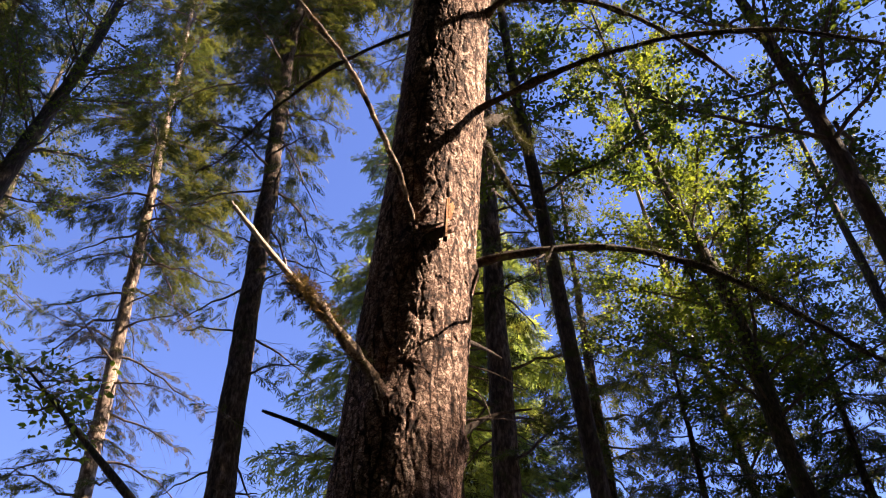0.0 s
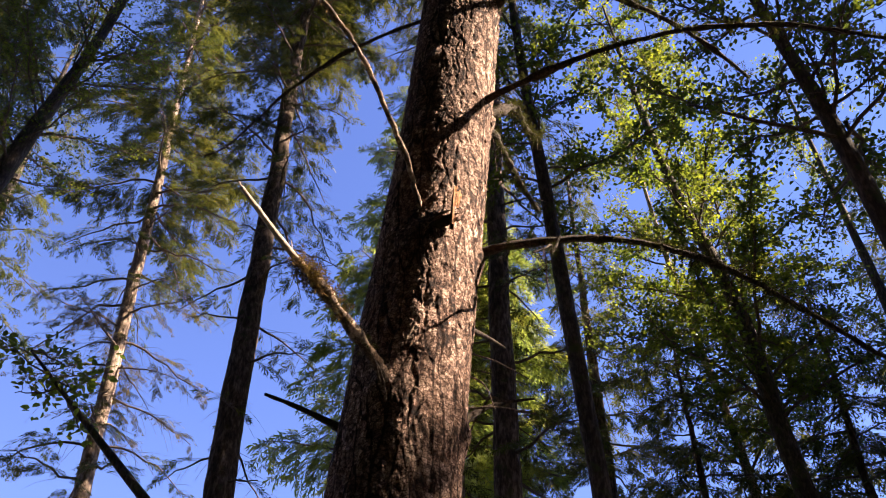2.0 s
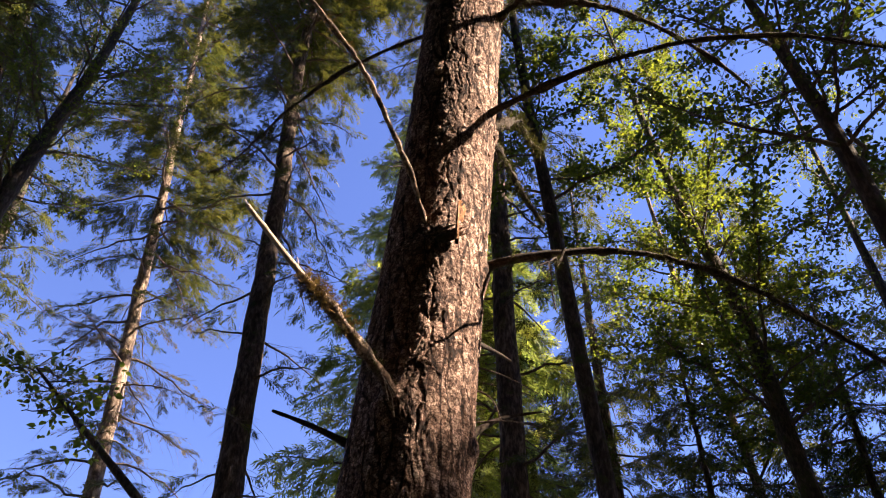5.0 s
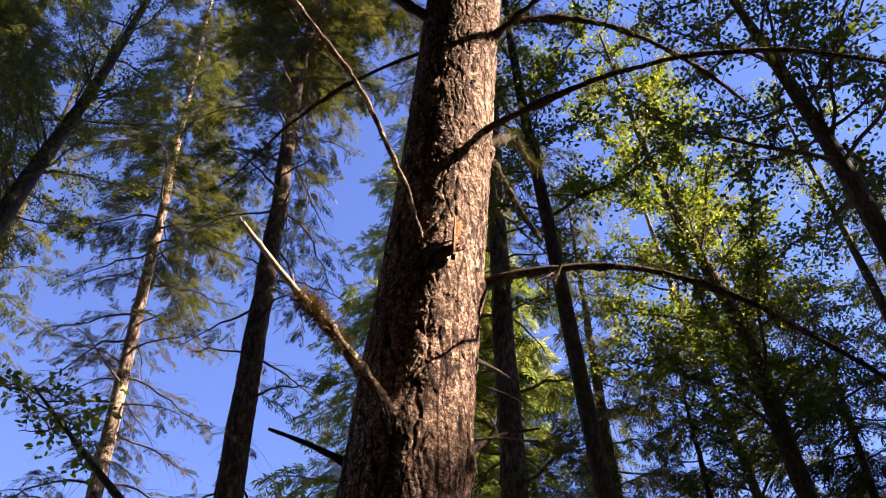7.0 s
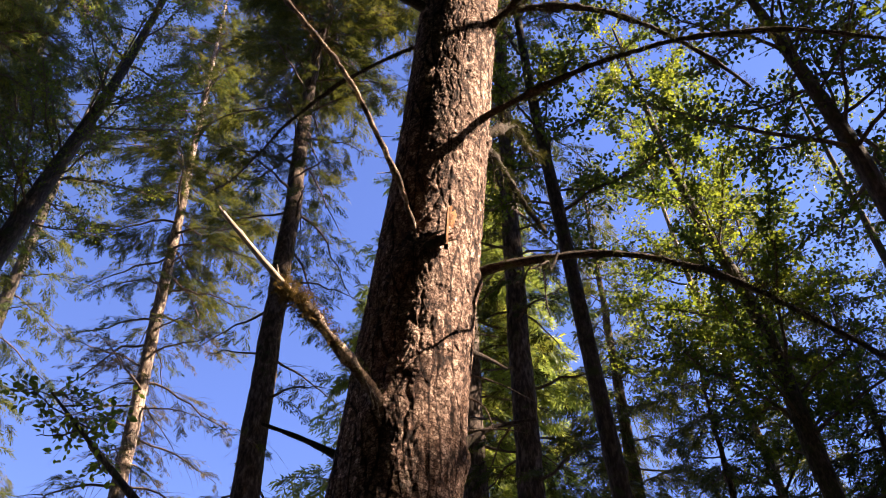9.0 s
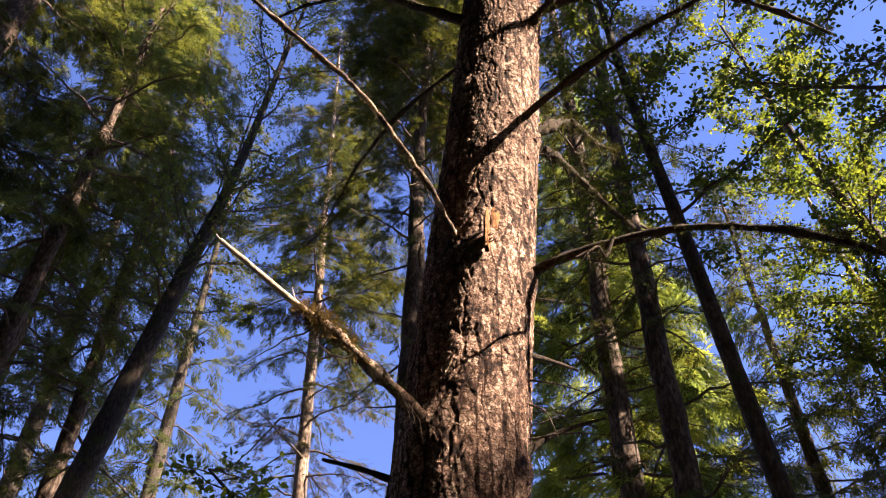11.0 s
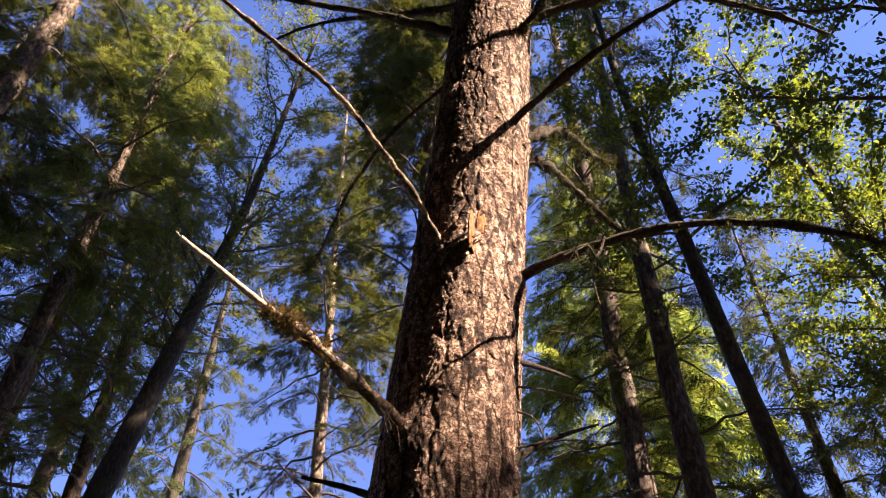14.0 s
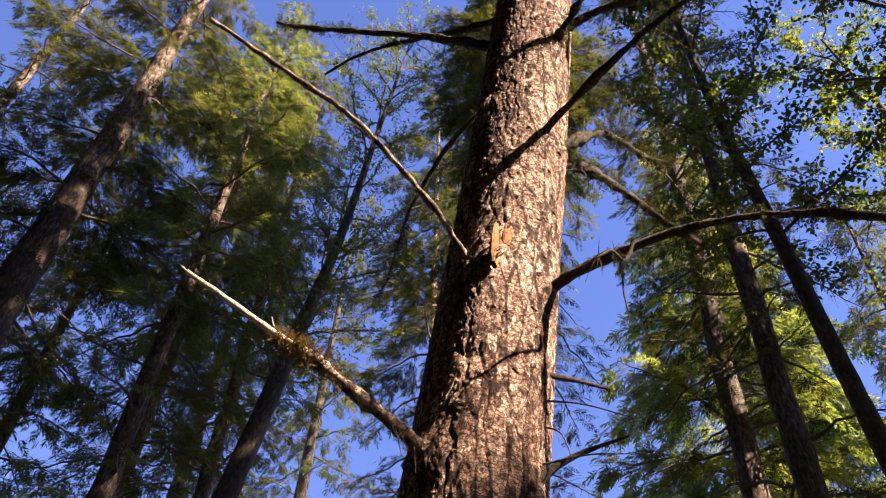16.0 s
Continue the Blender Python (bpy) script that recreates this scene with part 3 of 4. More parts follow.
for key, (ctrl, r0, r1) in BOUGHS.items():
    line = bezier(ctrl, 60)
    line[2:] += np.cumsum(rng.normal(0, 0.0022, (58, 3)), axis=0)
    b_ = branch(line, r0, r1, None, "rough mossy dark living branch", rng, 10, 0.13, 9)
    twiglets(rng, line, 18, 0.32, parent=b_)
    fuzz(rng, line, r0 * 0.8, 420, 0.062, b_, M_MOSS_DARK, 0.06, 1.0)
# the live crown, high above and mostly unseen, added to block skylight and sun
for i in range(46):
    h = 21.0 + 16.0 * (i + rng.uniform(0, 1)) / 46
    wood, tw, ndl = Soup(), Soup(), Soup()
    conifer_limb(wood, tw, ndl, rng, np.array([*fir_axis(h), h]), i * 2.4, 5.2 - 3.4 * (h - 21) / 16, 0.05, 0.3, 1.0, 0.045, 0.4, 0.36, 1.0, 0.8)
    limb = part("limb", wood, M_BRANCH, fir)
    part("twig_work", tw, M_TWIG, limb, kind="stuff")
    part("foliage", ndl, M_NEEDLE, limb, smooth=False, kind="stuff")
# broken dead branches and stubs
line = spline([(-0.17, 3.90, 3.92), (-0.256, 3.656, 3.982), (-0.34, 3.50, 4.042), (-0.434, 3.37, 4.108), (-0.522, 3.235, 4.165), (-0.623, 3.11, 4.222), (-0.72, 2.96, 4.272), (-0.79, 2.82, 4.297), (-0.838, 2.70, 4.302)], 48)
limb_a = branch(line[:31], 0.026, 0.0185, M_PEEL, "broken dead branch with loose brown bark", rng, 12, 0.10, 6, flare=0.2)
s = Soup()
tube(s, line[:15], np.interp(np.arange(15), [0, 4, 9, 14], [0.040, 0.036, 0.030, 0.024]), 12, 0.12, rng, cap=False)
part("bark_sleeve", s, M_BROWN, limb_a, "dark rough bark round the root of the branch", smooth=True)
for k_ in range(7):
    s = Soup()
    foot_ = line[6 + k_ % 4] + rng.normal(0, 0.018, 3)
    tube(s, spline([foot_, foot_ + np.array([0.02, -0.03, -0.05]) + rng.normal(0, 0.015, 3), foot_ + np.array([0.04, -0.05, -0.13]) + rng.normal(0, 0.03, 3)], 7), np.linspace(0.004, 0.0015, 7), 5)
    part("bark_strip", s, M_TWIG, limb_a)
s = Soup()
tube(s, line[30:], np.linspace(0.0165, 0.0105, 18), 10, 0.06, rng)
part("bare_end", s, M_DEAD, limb_a, "bare pale broken wood")
for k_ in range(4):
    s = Soup()
    tip_ = line[-1] + np.array([-0.02, -0.05, 0.008]) * rng.uniform(0.1, 0.6) + rng.normal(0, 0.005, 3)
    tube(s, spline([line[-2] + rng.normal(0, 0.004, 3), line[-1] + rng.normal(0, 0.005, 3), tip_], 5), np.linspace(0.006, 0.0015, 5), 5)
    part("splinter", s, M_DEAD, limb_a)
fuzz(rng, line, 0.021, 420, 0.055, limb_a, M_MOSS, 0.38, 0.64)
fuzz(rng, line, 0.023, 260, 0.04, limb_a, M_MOSS_DARK, 0.05, 0.6)
twiglets(rng, line, 9, 0.14, parent=limb_a, lo=0.3, hi=0.66)
s = Soup()
tube(s, spline([(-0.635, 3.15, 4.24), (-0.66, 3.10, 4.28), (-0.67, 3.07, 4.33)], 6), np.linspace(0.006, 0.002, 6), 6)
part("splinter", s, M_DEAD, limb_a)
nodes = np.array([(-0.0, 3.90, 5.09), (-0.093, 3.70, 5.215), (-0.144, 3.54, 5.33), (-0.225, 3.36, 5.445), (-0.314, 3.18, 5.555), (-0.389, 3.02, 5.63), (-0.47, 2.87, 5.675), (-0.559, 2.74, 5.70), (-0.672, 2.594, 5.764), (-0.79, 2.44, 5.83), (-0.92, 2.27, 5.90)])
line = spline(nodes, 56)
line[1:-1] += rng.normal(0, 0.0022, (54, 3))
limb_b = branch(line, 0.017, 0.012, M_PEEL, "long thin dead branch with peeling bark", rng, 10, 0.12, 3, flare=0.2)
fuzz(rng, line, 0.014, 150, 0.035, limb_b, M_MOSS, 0.25, 0.95)
twiglets(rng, line, 9, 0.12, parent=limb_b, lo=0.2, hi=0.95)
s = Soup()
tube(s, spline([(-0.185, 3.45, 5.385), (-0.225, 3.47, 5.40), (-0.285, 3.46, 5.385)], 7), np.linspace(0.006, 0.002, 7), 6)
part("twig", s, M_DEAD, limb_b)
for ctrl, r0, r1, lab in (
    ([(0.10, 3.99, 3.83), (0.22, 4.04, 4.03), (0.36, 4.12, 4.1), (0.55, 4.12, 4.12)], 0.024, 0.005, "short dead branch stub"),
    ([(0.12, 3.92, 4.48), (0.25, 4.09, 4.55), (0.34, 4.23, 4.6), (0.43, 4.38, 4.64)], 0.016, 0.008, "short bare dead branch stub"),
    ([(-0.28, 4.25, 3.84), (-0.5, 4.23, 4.02), (-0.71, 4.21, 4.11), (-0.93, 4.17, 4.18)], 0.030, 0.009, "blackened broken branch stub"),
    ([(-0.16, 3.86, 4.94), (-0.08, 3.74, 4.99), (0.01, 3.68, 5.005), (0.085, 3.655, 5.02)], 0.040, 0.026, "thick snapped branch stub"),
):
    branch(bezier(ctrl, 14), r0, r1, M_BRANCH, lab, rng, 10, 0.08)

# thin dead twigs that curl off the sunny side of the trunk
for foot, mid_, tip in (
    ((0.15, 4.02, 4.22), (0.27, 4.02, 4.15), (0.325, 4.0, 3.97)), ((0.15, 4.02, 4.37), (0.36, 4.08, 4.33), (0.56, 4.14, 4.24)), ((0.15, 4.02, 4.0), (0.36, 4.06, 4.03), (0.54, 4.08, 4.0)),
    ((0.30, 4.2, 6.40), (0.44, 4.42, 6.62), (0.46, 4.45, 6.28)),
):
    s = Soup()
    tube(s, spline([foot, mid_, tip], 10), np.linspace(0.007, 0.002, 10), 5, 0.1, rng)
    part("twig", s, M_TWIG, fir)

# a short mossy side branch that hangs from the long bough towards the path
line = spline([(0.76, 3.91, 5.13), (0.70, 3.90, 4.99), (0.672, 3.76, 4.925), (0.63, 3.703, 4.85), (0.555, 3.667, 4.785)], 18)
side_twig = branch(line, 0.0075, 0.005, M_BRANCH, "thin mossy dead side branch", rng, 8, 0.15, 4, flare=0.2)
fuzz(rng, line, 0.007, 60, 0.035, side_twig, M_MOSS_DARK, 0.3, 0.6)
twiglets(rng, line, 7, 0.14, parent=side_twig)

# a dead twig with withered tufts, hanging under the long bough
s = Soup()
line = spline([(0.66, 3.96, 5.12), (0.668, 3.955, 4.98), (0.66, 3.95, 4.82), (0.668, 3.948, 4.69)], 14)
tube(s, line, np.linspace(0.006, 0.004, 14), 6, 0.12, rng)
hanger = part("twig", s, M_TWIG, fir, "dead twig hanging straight down")
fuzz(rng, line, 0.005, 70, 0.03, hanger, M_MOSS_DARK, 0.1, 1.0)
# torn fibres at the snapped stub's end, and a pale strip painting its sunlit top
for k in range(9):
    a_ = k * 0.7
    base_ = np.array([0.085, 3.66, 5.03]) + 0.028 * np.array([math.cos(a_) * 0.5, math.cos(a_) * 0.3, math.sin(a_)])
    tip_ = base_ + np.array([0.05, -0.012, 0.02]) * rng.uniform(0.5, 1.5) + rng.normal(0, 0.008, 3)
    s = Soup()
    tube(s, spline([base_ - np.array([0.03, -0.01, 0.0]), base_, tip_], 6), np.linspace(0.011, 0.002, 6), 5, 0.15, rng)
    part("fibre", s, M_BROWN, fir)
s = Soup()
tube(s, spline([(-0.05, 3.70, 5.025), (0.0, 3.665, 5.05), (0.06, 3.63, 5.06), (0.10, 3.625, 5.075)], 10), np.array([0.003, 0.006, 0.008, 0.009, 0.008, 0.009, 0.008, 0.007, 0.005, 0.002]), 6, 0.2, rng)
part("lit_edge", s, M_PEEL, fir, "pale strip for the sunlit top edge of the snapped stub")
s = Soup()
k, a_ = np.meshgrid(np.linspace(0, 1, 9), np.radians(np.linspace(-68, -56, 6)), indexing="ij")
zz = 5.23 + 0.22 * k
rr = fir_radius(zz) + 0.009 - 0.02 * np.abs(2 * k - 0.8) ** 3 - 0.014 * np.abs((a_ + radians(62)) / radians(6)) ** 2 + rng.normal(0, 0.004, k.shape)
i, j = np.meshgrid(np.arange(8), np.arange(5), indexing="ij")
s.add(np.stack([fir_axis(zz)[0] + rr * np.cos(a_), fir_axis(zz)[1] + rr * np.sin(a_), zz], -1), np.stack([i * 6 + j, i * 6 + j + 1, (i + 1) * 6 + j + 1, (i + 1) * 6 + j], -1).reshape(-1, 4))
part("bared_wood", s, M_SPLINT, fir, "orange patch of bared wood")

# the orange split wood that stands up from the snapped stub
SHARD = (0.10, 3.67, 4.98, 0.12, 3.66, 5.30)    # foot and tip


def splinter_board():
    k = np.linspace(0, 1, 14)[:, None]
    foot, tip = np.array(SHARD[:3]), np.array(SHARD[3:])
    mid = foot + (tip - foot) * k
    wide = np.interp(k[:, 0], [0, 0.15, 0.55, 0.8, 0.93, 1], [0.026, 0.040, 0.045, 0.034, 0.019, 0.003])[:, None]
    deep = np.interp(k[:, 0], [0, 0.5, 1], [0.013, 0.010, 0.003])[:, None]
    across, out_ = unit((-0.03, 1.0, 0.0)), unit((1.0, 0.03, 0.0))
    # the side away from the sun is coloured darker for its shade
    for name, face, mat, label in (("splinter", 1, M_SPLINT, "orange sunlit side of the upright splinter"), ("splinter_back", -1, M_BROWN, "weathered side of the upright splinter, darkened brown as its shaded face")):
        s = Soup()
        jag = rng.normal(0, 0.0012, (14, 3))
        rim = mid - across * wide, mid + across * wide
        ring = np.stack([rim[0], mid - across * wide * 0.8 + face * out_ * deep, mid + across * wide * 0.75 + face * out_ * deep * 0.9 + jag, rim[1]], 1)
        i, j = np.meshgrid(np.arange(13), np.arange(3), indexing="ij")
        s.add(ring, np.stack([i * 4 + j, i * 4 + j + 1, (i + 1) * 4 + j + 1, (i + 1) * 4 + j], -1).reshape(-1, 4))
        part(name, s, mat, fir, label, smooth=False)


splinter_board()

# ---- forest trees ----
DARK = "tall conifer with brown scaly trunk and drooping green sprays"
BUSHY = "bushy green fir with layered drooping boughs"
conifer(21, -8.12, 19.4, -0.049, 0.024, 43, 0.23, 0.165, [(7, 13, 18, 2.6, 2.8, 0.0, 0.25, 0.4, 0.7, 0.12, 0.32), (13, 17, 16, 2.5, 2.8, 0.0, 0.25, 0.35, 0.7, 0.12, 0.28, M_NEEDLE_DRY), (17, 21, 12, 2.5, 2.8, 0.0, 0.25, 0.5, 0.7, 0.12, 0.32), (21, 36, 42, 3.1, 2.2, 0.05, 0.3, 1.0, 0.7, 0.13, 0.4), (36, 42, 8, 2.0, 1.0, 0.05, 0.3, 1.0, 0.7)], "tall slender conifer with sunlit pale trunk and thin drooping branches", M_PALE, step=0.14, size=0.36)
conifer(22, -3.39, 12.91, -0.022, 0.094, 40, 0.26, 0.17, [(7, 15, 14, 1.4, 1.6, -0.1, 0.3, 0.15, 0.7, 0.1, 0.28), (15, 24, 26, 2.2, 2.6, 0.0, 0.35, 0.6, 0.8, 0.11, 0.32), (24, 35, 50, 3.6, 3.1, 0.0, 0.35, 1.0, 0.8, 0.15, 0.42), (35, 39, 12, 3.0, 2.0, 0.0, 0.35, 1.0, 0.8)], "tall conifer with patchy grey-brown trunk and few low branches", step=0.15, size=0.4)
conifer(23, 1.11, 12.91, 0.016, -0.012, 38, 0.24, 0.15, [(5, 11, 16, 1.7, 2.0, -0.05, 0.25, 0.24, 0.6), (11, 20, 26, 1.8, 2.2, -0.05, 0.25, 0.38, 0.7), (20, 26, 16, 2.2, 2.0, 0.0, 0.3, 0.5, 0.8), (26, 37, 10, 2.2, 1.2, 0.0, 0.3, 0.85, 0.8)], DARK, step=0.1, size=0.3)
conifer(24, 0.25, 14.83, 0.013, 0.007, 40, 0.25, 0.20, [(6, 12, 16, 1.7, 2.0, -0.05, 0.25, 0.24, 0.6), (12, 22, 26, 1.8, 2.2, -0.05, 0.25, 0.38, 0.7), (22, 29, 16, 2.3, 2.0, 0.0, 0.3, 0.5, 0.8), (29, 39, 8, 2.2, 1.2, 0.0, 0.3, 0.8, 0.8)], DARK, step=0.1, size=0.32)
conifer(25, -15.77, 15.05, 0.0, 0.006, 46, 0.48, 0.36, [(8, 18, 26, 3.4, 3.8, -0.05, 0.3, 0.4, 0.8), (18, 36, 42, 3.8, 2.6, 0.0, 0.3, 1.0, 0.8), (36, 45, 10, 2.6, 1.4, 0.0, 0.3, 1.0, 0.8)], DARK, step=0.15, size=0.38, bare_side=130)
conifer(26, -13.97, 8.69, 0.005, 0.008, 48, 0.50, 0.42, [(9, 18, 26, 3.2, 3.6, -0.05, 0.3, 0.4, 0.8), (18, 33, 44, 3.8, 3.0, 0.0, 0.3, 1.0, 0.8), (33, 47, 14, 3.0, 1.4, 0.0, 0.3, 1.0, 0.8)], DARK, step=0.15, size=0.36, bare_side=117)
conifer(27, 0.1, 17.6, 0.0, 0.0, 28, 0.20, 0.10, [(7, 15, 34, 3.9, 3.3, 0.06, 0.30, 1.0, 0.7), (15, 27, 60, 3.3, 0.5, 0.10, 0.34, 1.0, 0.7)], BUSHY, needle=M_NEEDLE_LIT, gap=0.24, step=0.125, size=0.40)
conifer(28, -12.8, 15.3, 0.0, 0.0, 38, 0.24, 0.18, [(12, 20, 18, 3.0, 3.2, -0.05, 0.3, 0.4, 0.8), (20, 37, 36, 3.2, 1.0, 0.0, 0.3, 1.0, 0.8)], DARK, step=0.14, size=0.38)
conifer(51, -12.6, 12.2, 0.0, 0.0, 36, 0.30, 0.20, [(9, 17, 14, 2.6, 3.0, -0.05, 0.3, 0.35, 0.7), (17, 25, 26, 3.4, 3.8, 0.0, 0.28, 0.6, 0.6), (25, 35, 44, 3.6, 1.2, 0.08, 0.3, 1.0, 0.6)], "tall full-crowned conifer with boughs coloured yellow-green for sunlight", needle=M_NEEDLE_PART_LIT, gap=0.24, step=0.15, size=0.36)
conifer(29, -19.0, 20.5, 0.0, 0.0, 46, 0.40, 0.30, [(11, 45, 58, 4.8, 1.2, 0.0, 0.3, 1.0, 0.8)], DARK, split=False, gap=0.4, step=0.19, size=0.48, bark=M_ALDER)
conifer(33, -17.5, 25.5, 0.0, 0.0, 44, 0.36, 0.28, [(11, 43, 72, 4.2, 1.0, 0.0, 0.3, 1.0, 0.8)], DARK, split=False, gap=0.4, step=0.19, size=0.48, bark=M_ALDER)
conifer(34, -23.0, 13.0, 0.0, 0.0, 46, 0.40, 0.30, [(15, 45, 32, 4.8, 1.2, 0.0, 0.3, 1.0, 0.8)], DARK, split=False, gap=0.4, step=0.19, size=0.48)
conifer(49, -20.5, 8.0, 0.0, 0.0, 46, 0.40, 0.30, [(15, 45, 42, 4.4, 1.6, 0.0, 0.3, 1.0, 0.8)], DARK, split=False, gap=0.4, step=0.19, size=0.48)
conifer(50, -17.6, 12.6, 0.0, 0.0, 30, 0.3, 0.2, [(9, 25, 44, 3.2, 2.6, 0.0, 0.3, 1.0, 0.8)], DARK, split=False, gap=0.4, step=0.18, size=0.44)
conifer(30, 5.0, 22.4, 0.0, 0.0, 28, 0.26, 0.16, [(7, 27, 70, 3.4, 0.6, 0.05, 0.3, 1.0, 0.8)], BUSHY, split=False, gap=0.26, step=0.16, size=0.46)
conifer(39, 1.3, 22.0, 0.0, 0.0, 27, 0.24, 0.15, [(10, 26, 60, 3.4, 0.6, 0.05, 0.3, 1.0, 0.8)], BUSHY, gap=0.26, step=0.16, size=0.46)
conifer(35, 6.4, 19.0, 0.0, 0.0, 17, 0.22, 0.05, [(4, 16.5, 62, 3.2, 0.5, 0.05, 0.3, 1.0, 0.8)], DARK, gap=0.25, step=0.19, size=0.44)
conifer(36, 9.6, 17.6, 0.0, 0.0, 17.5, 0.22, 0.05, [(4, 17, 62, 3.2, 0.5, 0.05, 0.3, 1.0, 0.8)], DARK, gap=0.25, step=0.19, size=0.44)
conifer(37, 12.6, 15.0, 0.0, 0.0, 16, 0.22, 0.05, [(4, 15.5, 62, 3.2, 0.5, 0.05, 0.3, 1.0, 0.8)], DARK, gap=0.25, step=0.19, size=0.44)
conifer(31, 10.0, 22.0, 0.0, 0.0, 26, 0.26, 0.14, [(5, 25, 80, 4.2, 0.6, 0.05, 0.3, 1.0, 0.8)], DARK, split=False, gap=0.3, step=0.2, size=0.5)
conifer(32, 15.0, 21.0, 0.0, 0.0, 27, 0.26, 0.14, [(5, 26, 80, 4.2, 0.6, 0.05, 0.3, 1.0, 0.8)], DARK, split=False, gap=0.3, step=0.2, size=0.5)

# broadleaf trees
broadleaf(41, [(2.6, 11.0, -0.2), (2.32, 10.74, 5), (2.1, 10.55, 8.5), (1.9, 10.35, 11.8), (1.65, 10.2, 16.5), (1.5, 10.0, 25)], [0.16, 0.14, 0.125, 0.115, 0.09, 0.02], [(0.58, 1.0, 24, 2.2, 1.4)], "slim dark leaning broadleaf tree with backlit leaves")
broadleaf(42, [(8.2, 15.2, -0.2), (7.6, 15.6, 6), (7.2, 15.8, 10), (7.0, 15.9, 14.1), (6.2, 16.1, 19), (5.6, 16.3, 27)], [0.27, 0.23, 0.20, 0.18, 0.13, 0.03], [(0.42, 1.0, 52, 4.2, 2.0)], "dark leaning broadleaf tree with many small leaves", twigs=30, per_twig=15, leaf=0.112)
broadleaf(43, [(5.3, 6.8, -0.2), (5.0, 6.9, 5), (4.9, 6.92, 9), (4.75, 7.0, 11.5), (4.4, 7.2, 16)], [0.15, 0.12, 0.11, 0.09, 0.02], [(0.5, 1.0, 30, 2.4, 1.2)], "slim dark broadleaf tree with large leaves", leaf=0.080, twigs=28, per_twig=12)
broadleaf(44, [(-10.75, 11.7, -0.2), (-10.21, 12.09, 5), (-9.4, 12.7, 12.8), (-9.0, 13.0, 16.7), (-8.6, 13.3, 20.7), (-8.2, 13.6, 27), (-7.7, 13.9, 34)], [0.32, 0.28, 0.22, 0.15, 0.09, 0.02], [(0.38, 0.8, 34, 3.0, 2.6), (0.8, 1.0, 18, 2.8, 2.0)], "dark leaning broadleaf tree with fine upright branches", per_twig=10, up=1.3, leaf=0.075)
broadleaf(45, [(12.5, 18.0, -0.2), (12.3, 18.0, 6), (12.0, 18.0, 14), (11.6, 18.0, 26)], [0.25, 0.22, 0.16, 0.03], [(0.3, 1.0, 16, 3.6, 1.6)], "broadleaf tree with many small leaves")
broadleaf(46, [(8.4, 20.0, -0.2), (8.2, 20.0, 6), (7.9, 20.0, 12), (7.2, 20.0, 18), (6.6, 20, 27)], [0.16, 0.14, 0.12, 0.09, 0.02], [(0.40, 1.0, 30, 3.6, 2.0)], "slender pale-barked broadleaf tree", bark=M_PALE)

broadleaf(47, [(2.6, 11.3, -0.2), (0.7, 11.5, 2.2), (-1.98, 12.1, 5.0), (-4.8, 12.5, 8.0), (-7.1, 12.8, 10.5)], [0.11, 0.095, 0.085, 0.075, 0.02], [(0.88, 1.0, 9, 0.9, 0.8)], "thin bowed sapling with a tuft of dark leaves at its tip", leaf=0.15, twigs=16, twig_len=0.55, per_twig=8, up=0.25)

# unseen forest added round and behind the path: blocks skylight, shades from sunny side
SKY_BLOCKERS = [(-6.5, -5.0, 36), (-1.5, -7.5, 38), (3.8, -6.5, 36), (8.5, -8.5, 38), (-11.5, -1.5, 38), (-19.0, -1.0, 40), (-8.0, -11.0, 40), (2.0, -12.5, 42), (9.0, -15.0, 42), (-27.0, 3.0, 42),
         (-14.0, -7.0, 42), (-4.0, -15.0, 42), (-21.0, -3.0, 42), (15.0, -11.0, 42)]
SUN_BLOCKERS = [(9.0, -1.2, 40, 3.2, 1.6, 70), (13.5, 7.1, 48, 2.4, 3.6, 105), (16.5, 10.6, 45, 3.2, 1.1, 90), (18.0, 2.7, 19.85, 3.2, 1.7, 26), (14.5, -4.0, 40, 3.4, 2, 60), (19.0, 15.6, 26, 3.4, 1.8, 60), (22.0, 10.5, 32, 4.0, 2.6, 60), (24.0, 19.0, 30, 3.6, 2.0, 60), (25.0, -3.0, 40, 3.4, 2, 60)]
for i, (x, y, h) in enumerate(SKY_BLOCKERS):
    conifer(60 + i, x, y, 0.0, 0.0, h, 0.32, 0.2, [(4.5, h - 1, 84, 4.2, 2.2, 0.0, 0.3, 1.0, 0.8)], "unseen dense conifer added to block skylight", split=False, gap=1.0, step=0.9, size=2.6, group="conifers round the clearing")
for i, (x, y, h, l0, l1, n) in enumerate(SUN_BLOCKERS):
    conifer(90 + i, x, y, 0.0, 0.0, h, 0.32, 0.2, [(6, h - 1, n, l0, l1, 0.0, 0.3, 1.0, 0.8)], "unseen dense conifer added to cast shade from the sunny side", split=False, gap=0.5, step=0.5, size=1.1, group="conifers round the clearing")


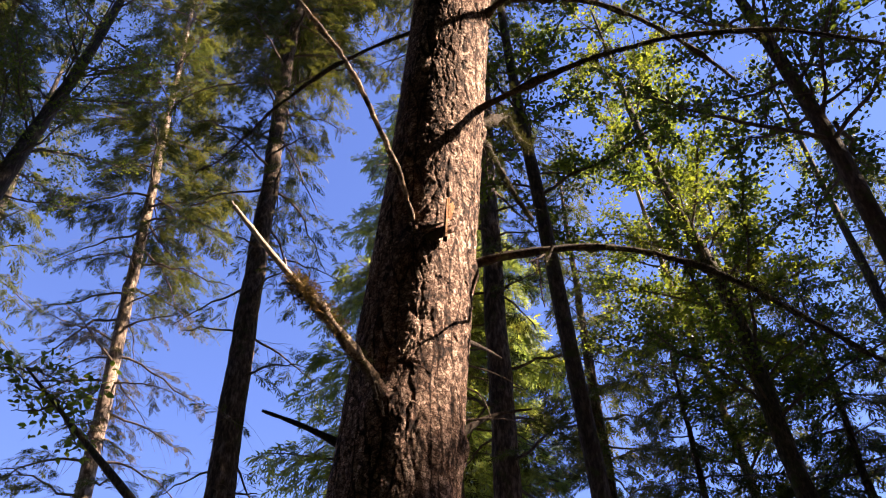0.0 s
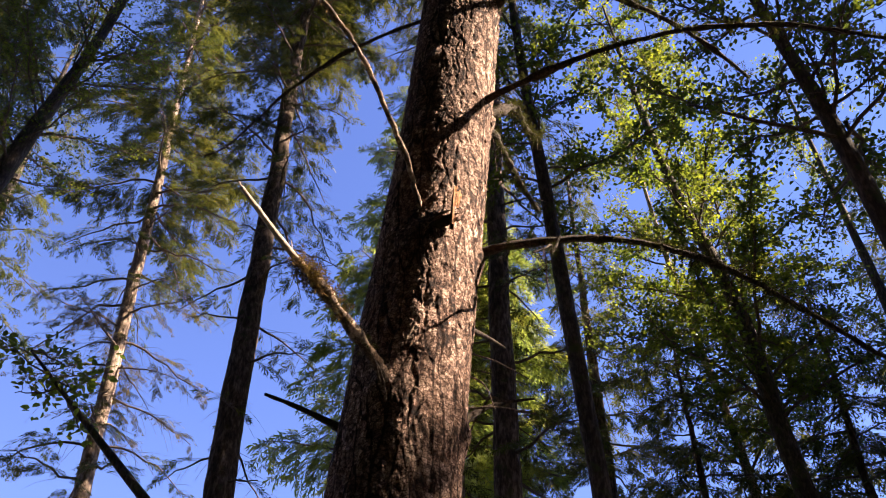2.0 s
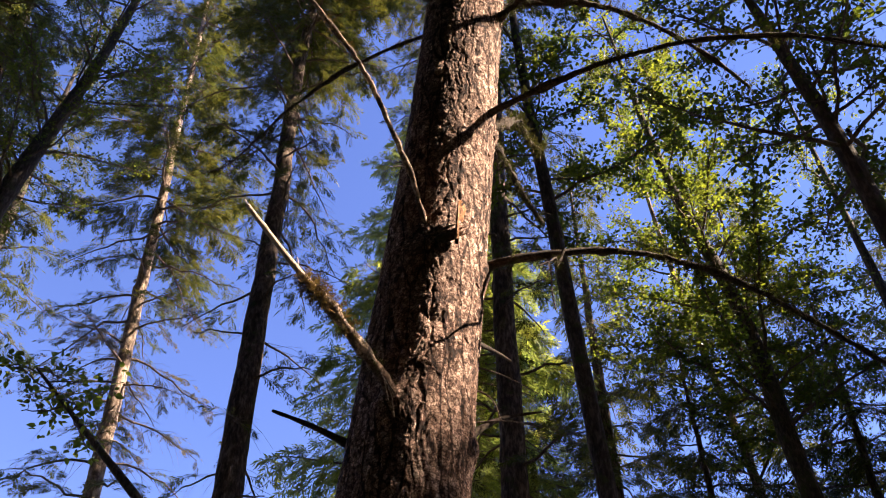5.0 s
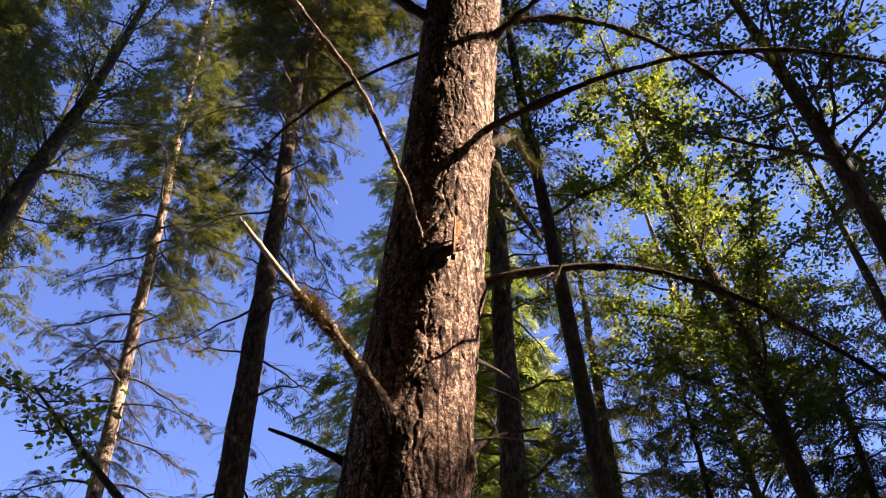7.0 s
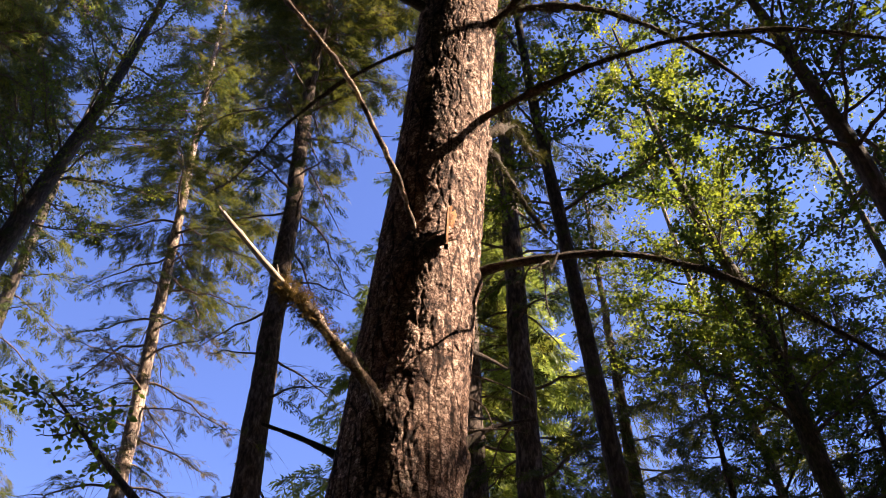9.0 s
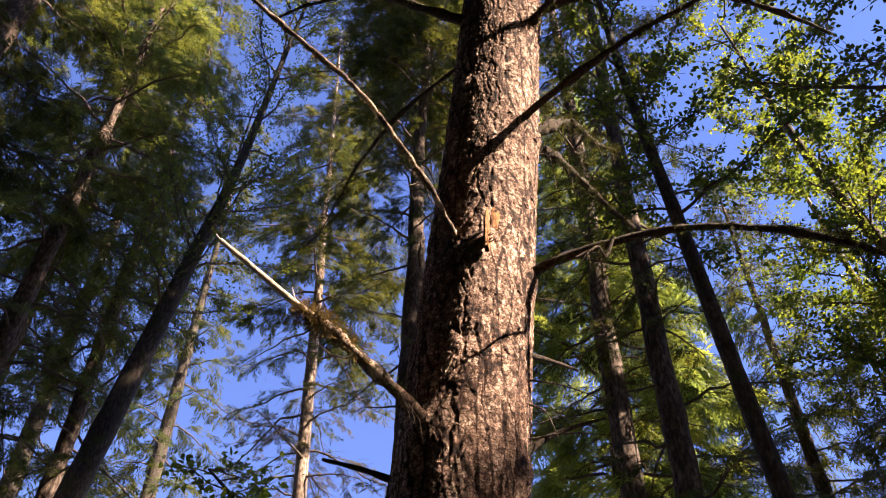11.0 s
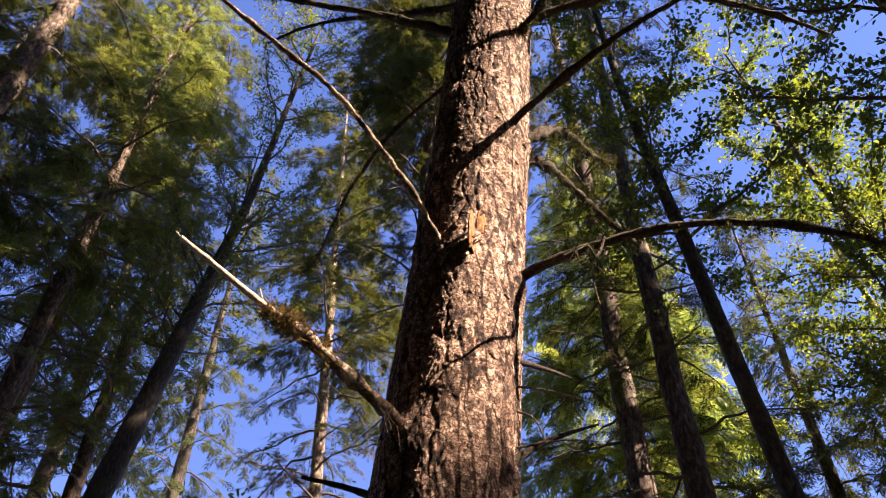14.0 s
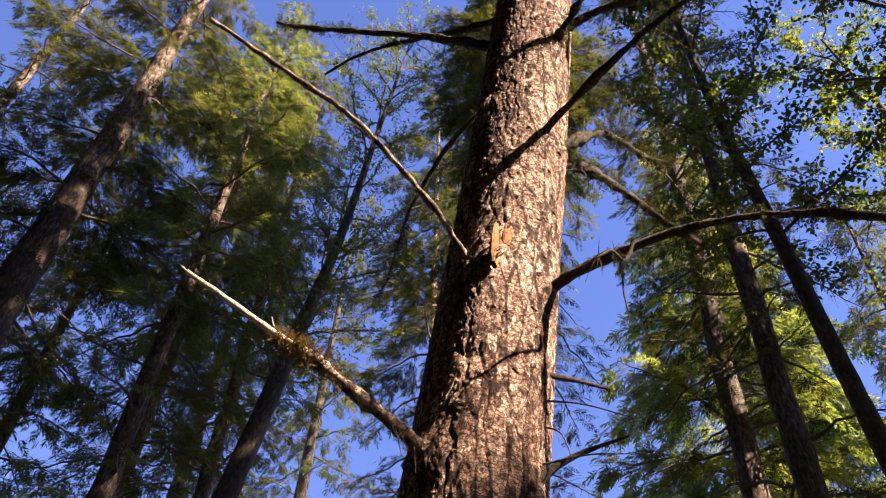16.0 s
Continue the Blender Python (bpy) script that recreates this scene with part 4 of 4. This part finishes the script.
# ---- loose scales of bark on the great fir, those nearest the path ----
def bark_plates(count=290):
    prng = np.random.default_rng(77)
    shapes = []
    for _ in range(14):
        n = 8
        a = np.sort(np.linspace(0, 2 * np.pi, n, endpoint=False) + prng.uniform(-0.25, 0.25, n))
        rad = prng.uniform(0.7, 1.15, n)
        x, y = 0.024 * rad * np.cos(a), 0.017 * rad * np.sin(a)
        low = np.stack([x * 1.1, y * 1.1, np.full(n, -0.010)], -1)
        top = np.stack([x * 0.86, y * 0.86, 0.0015 + prng.uniform(-0.001, 0.001, n)], -1)
        mid_ = np.array([[0, 0, 0.0045]])
        v = np.vstack([low, top, mid_])
        v[:, 2] -= v[:, 0] ** 2 / 0.66
        q = np.arange(n)
        qn = (q + 1) % n
        s_ = Soup()
        s_.add(v, np.stack([q, qn, n + qn, n + q], -1))
        s_.n = 0
        s_.f.append(np.stack([n + q, n + qn, np.full(n, 2 * n)], -1))
        shapes.append(s_.mesh("bark_scale", M_BARK, False))
    for i in range(count):
        z = prng.uniform(3.5, 8.0)
        th = radians(prng.uniform(-150, 5))
        ax, ay = fir_axis(z)
        i_ = int(np.searchsorted(BARK_GRID["rows"], z))
        j_ = int(np.argmin(np.abs((BARK_GRID["turns"] - th + np.pi) % (2 * np.pi) - np.pi)))
        r = float(BARK_GRID["r"][i_ - 2:i_ + 3, j_ - 2:j_ + 3].mean()) + prng.uniform(-0.0005, 0.0015)
        out_ = Vector((math.cos(th), math.sin(th), 0))
        side_ = Vector((-math.sin(th), math.cos(th), 0))
        up_ = out_.cross(side_)
        turn = Matrix((side_, up_, out_)).transposed().to_4x4()
        ob = new("bark_scale", shapes[i % 14])
        k = prng.uniform(0.7, 1.3)
        ob.matrix_world = Matrix.Translation((ax + r * out_.x, ay + r * out_.y, z)) @ turn @ pose(0, 0, 0, prng.uniform(-4, 4), prng.uniform(-4, 4), prng.uniform(-25, 25)) @ Matrix.Diagonal((k, k * prng.uniform(0.8, 1.3), 1, 1))
        ob.parent = fir_trunk
        ob.matrix_parent_inverse = fir_trunk.matrix_world.inverted()


bark_plates()
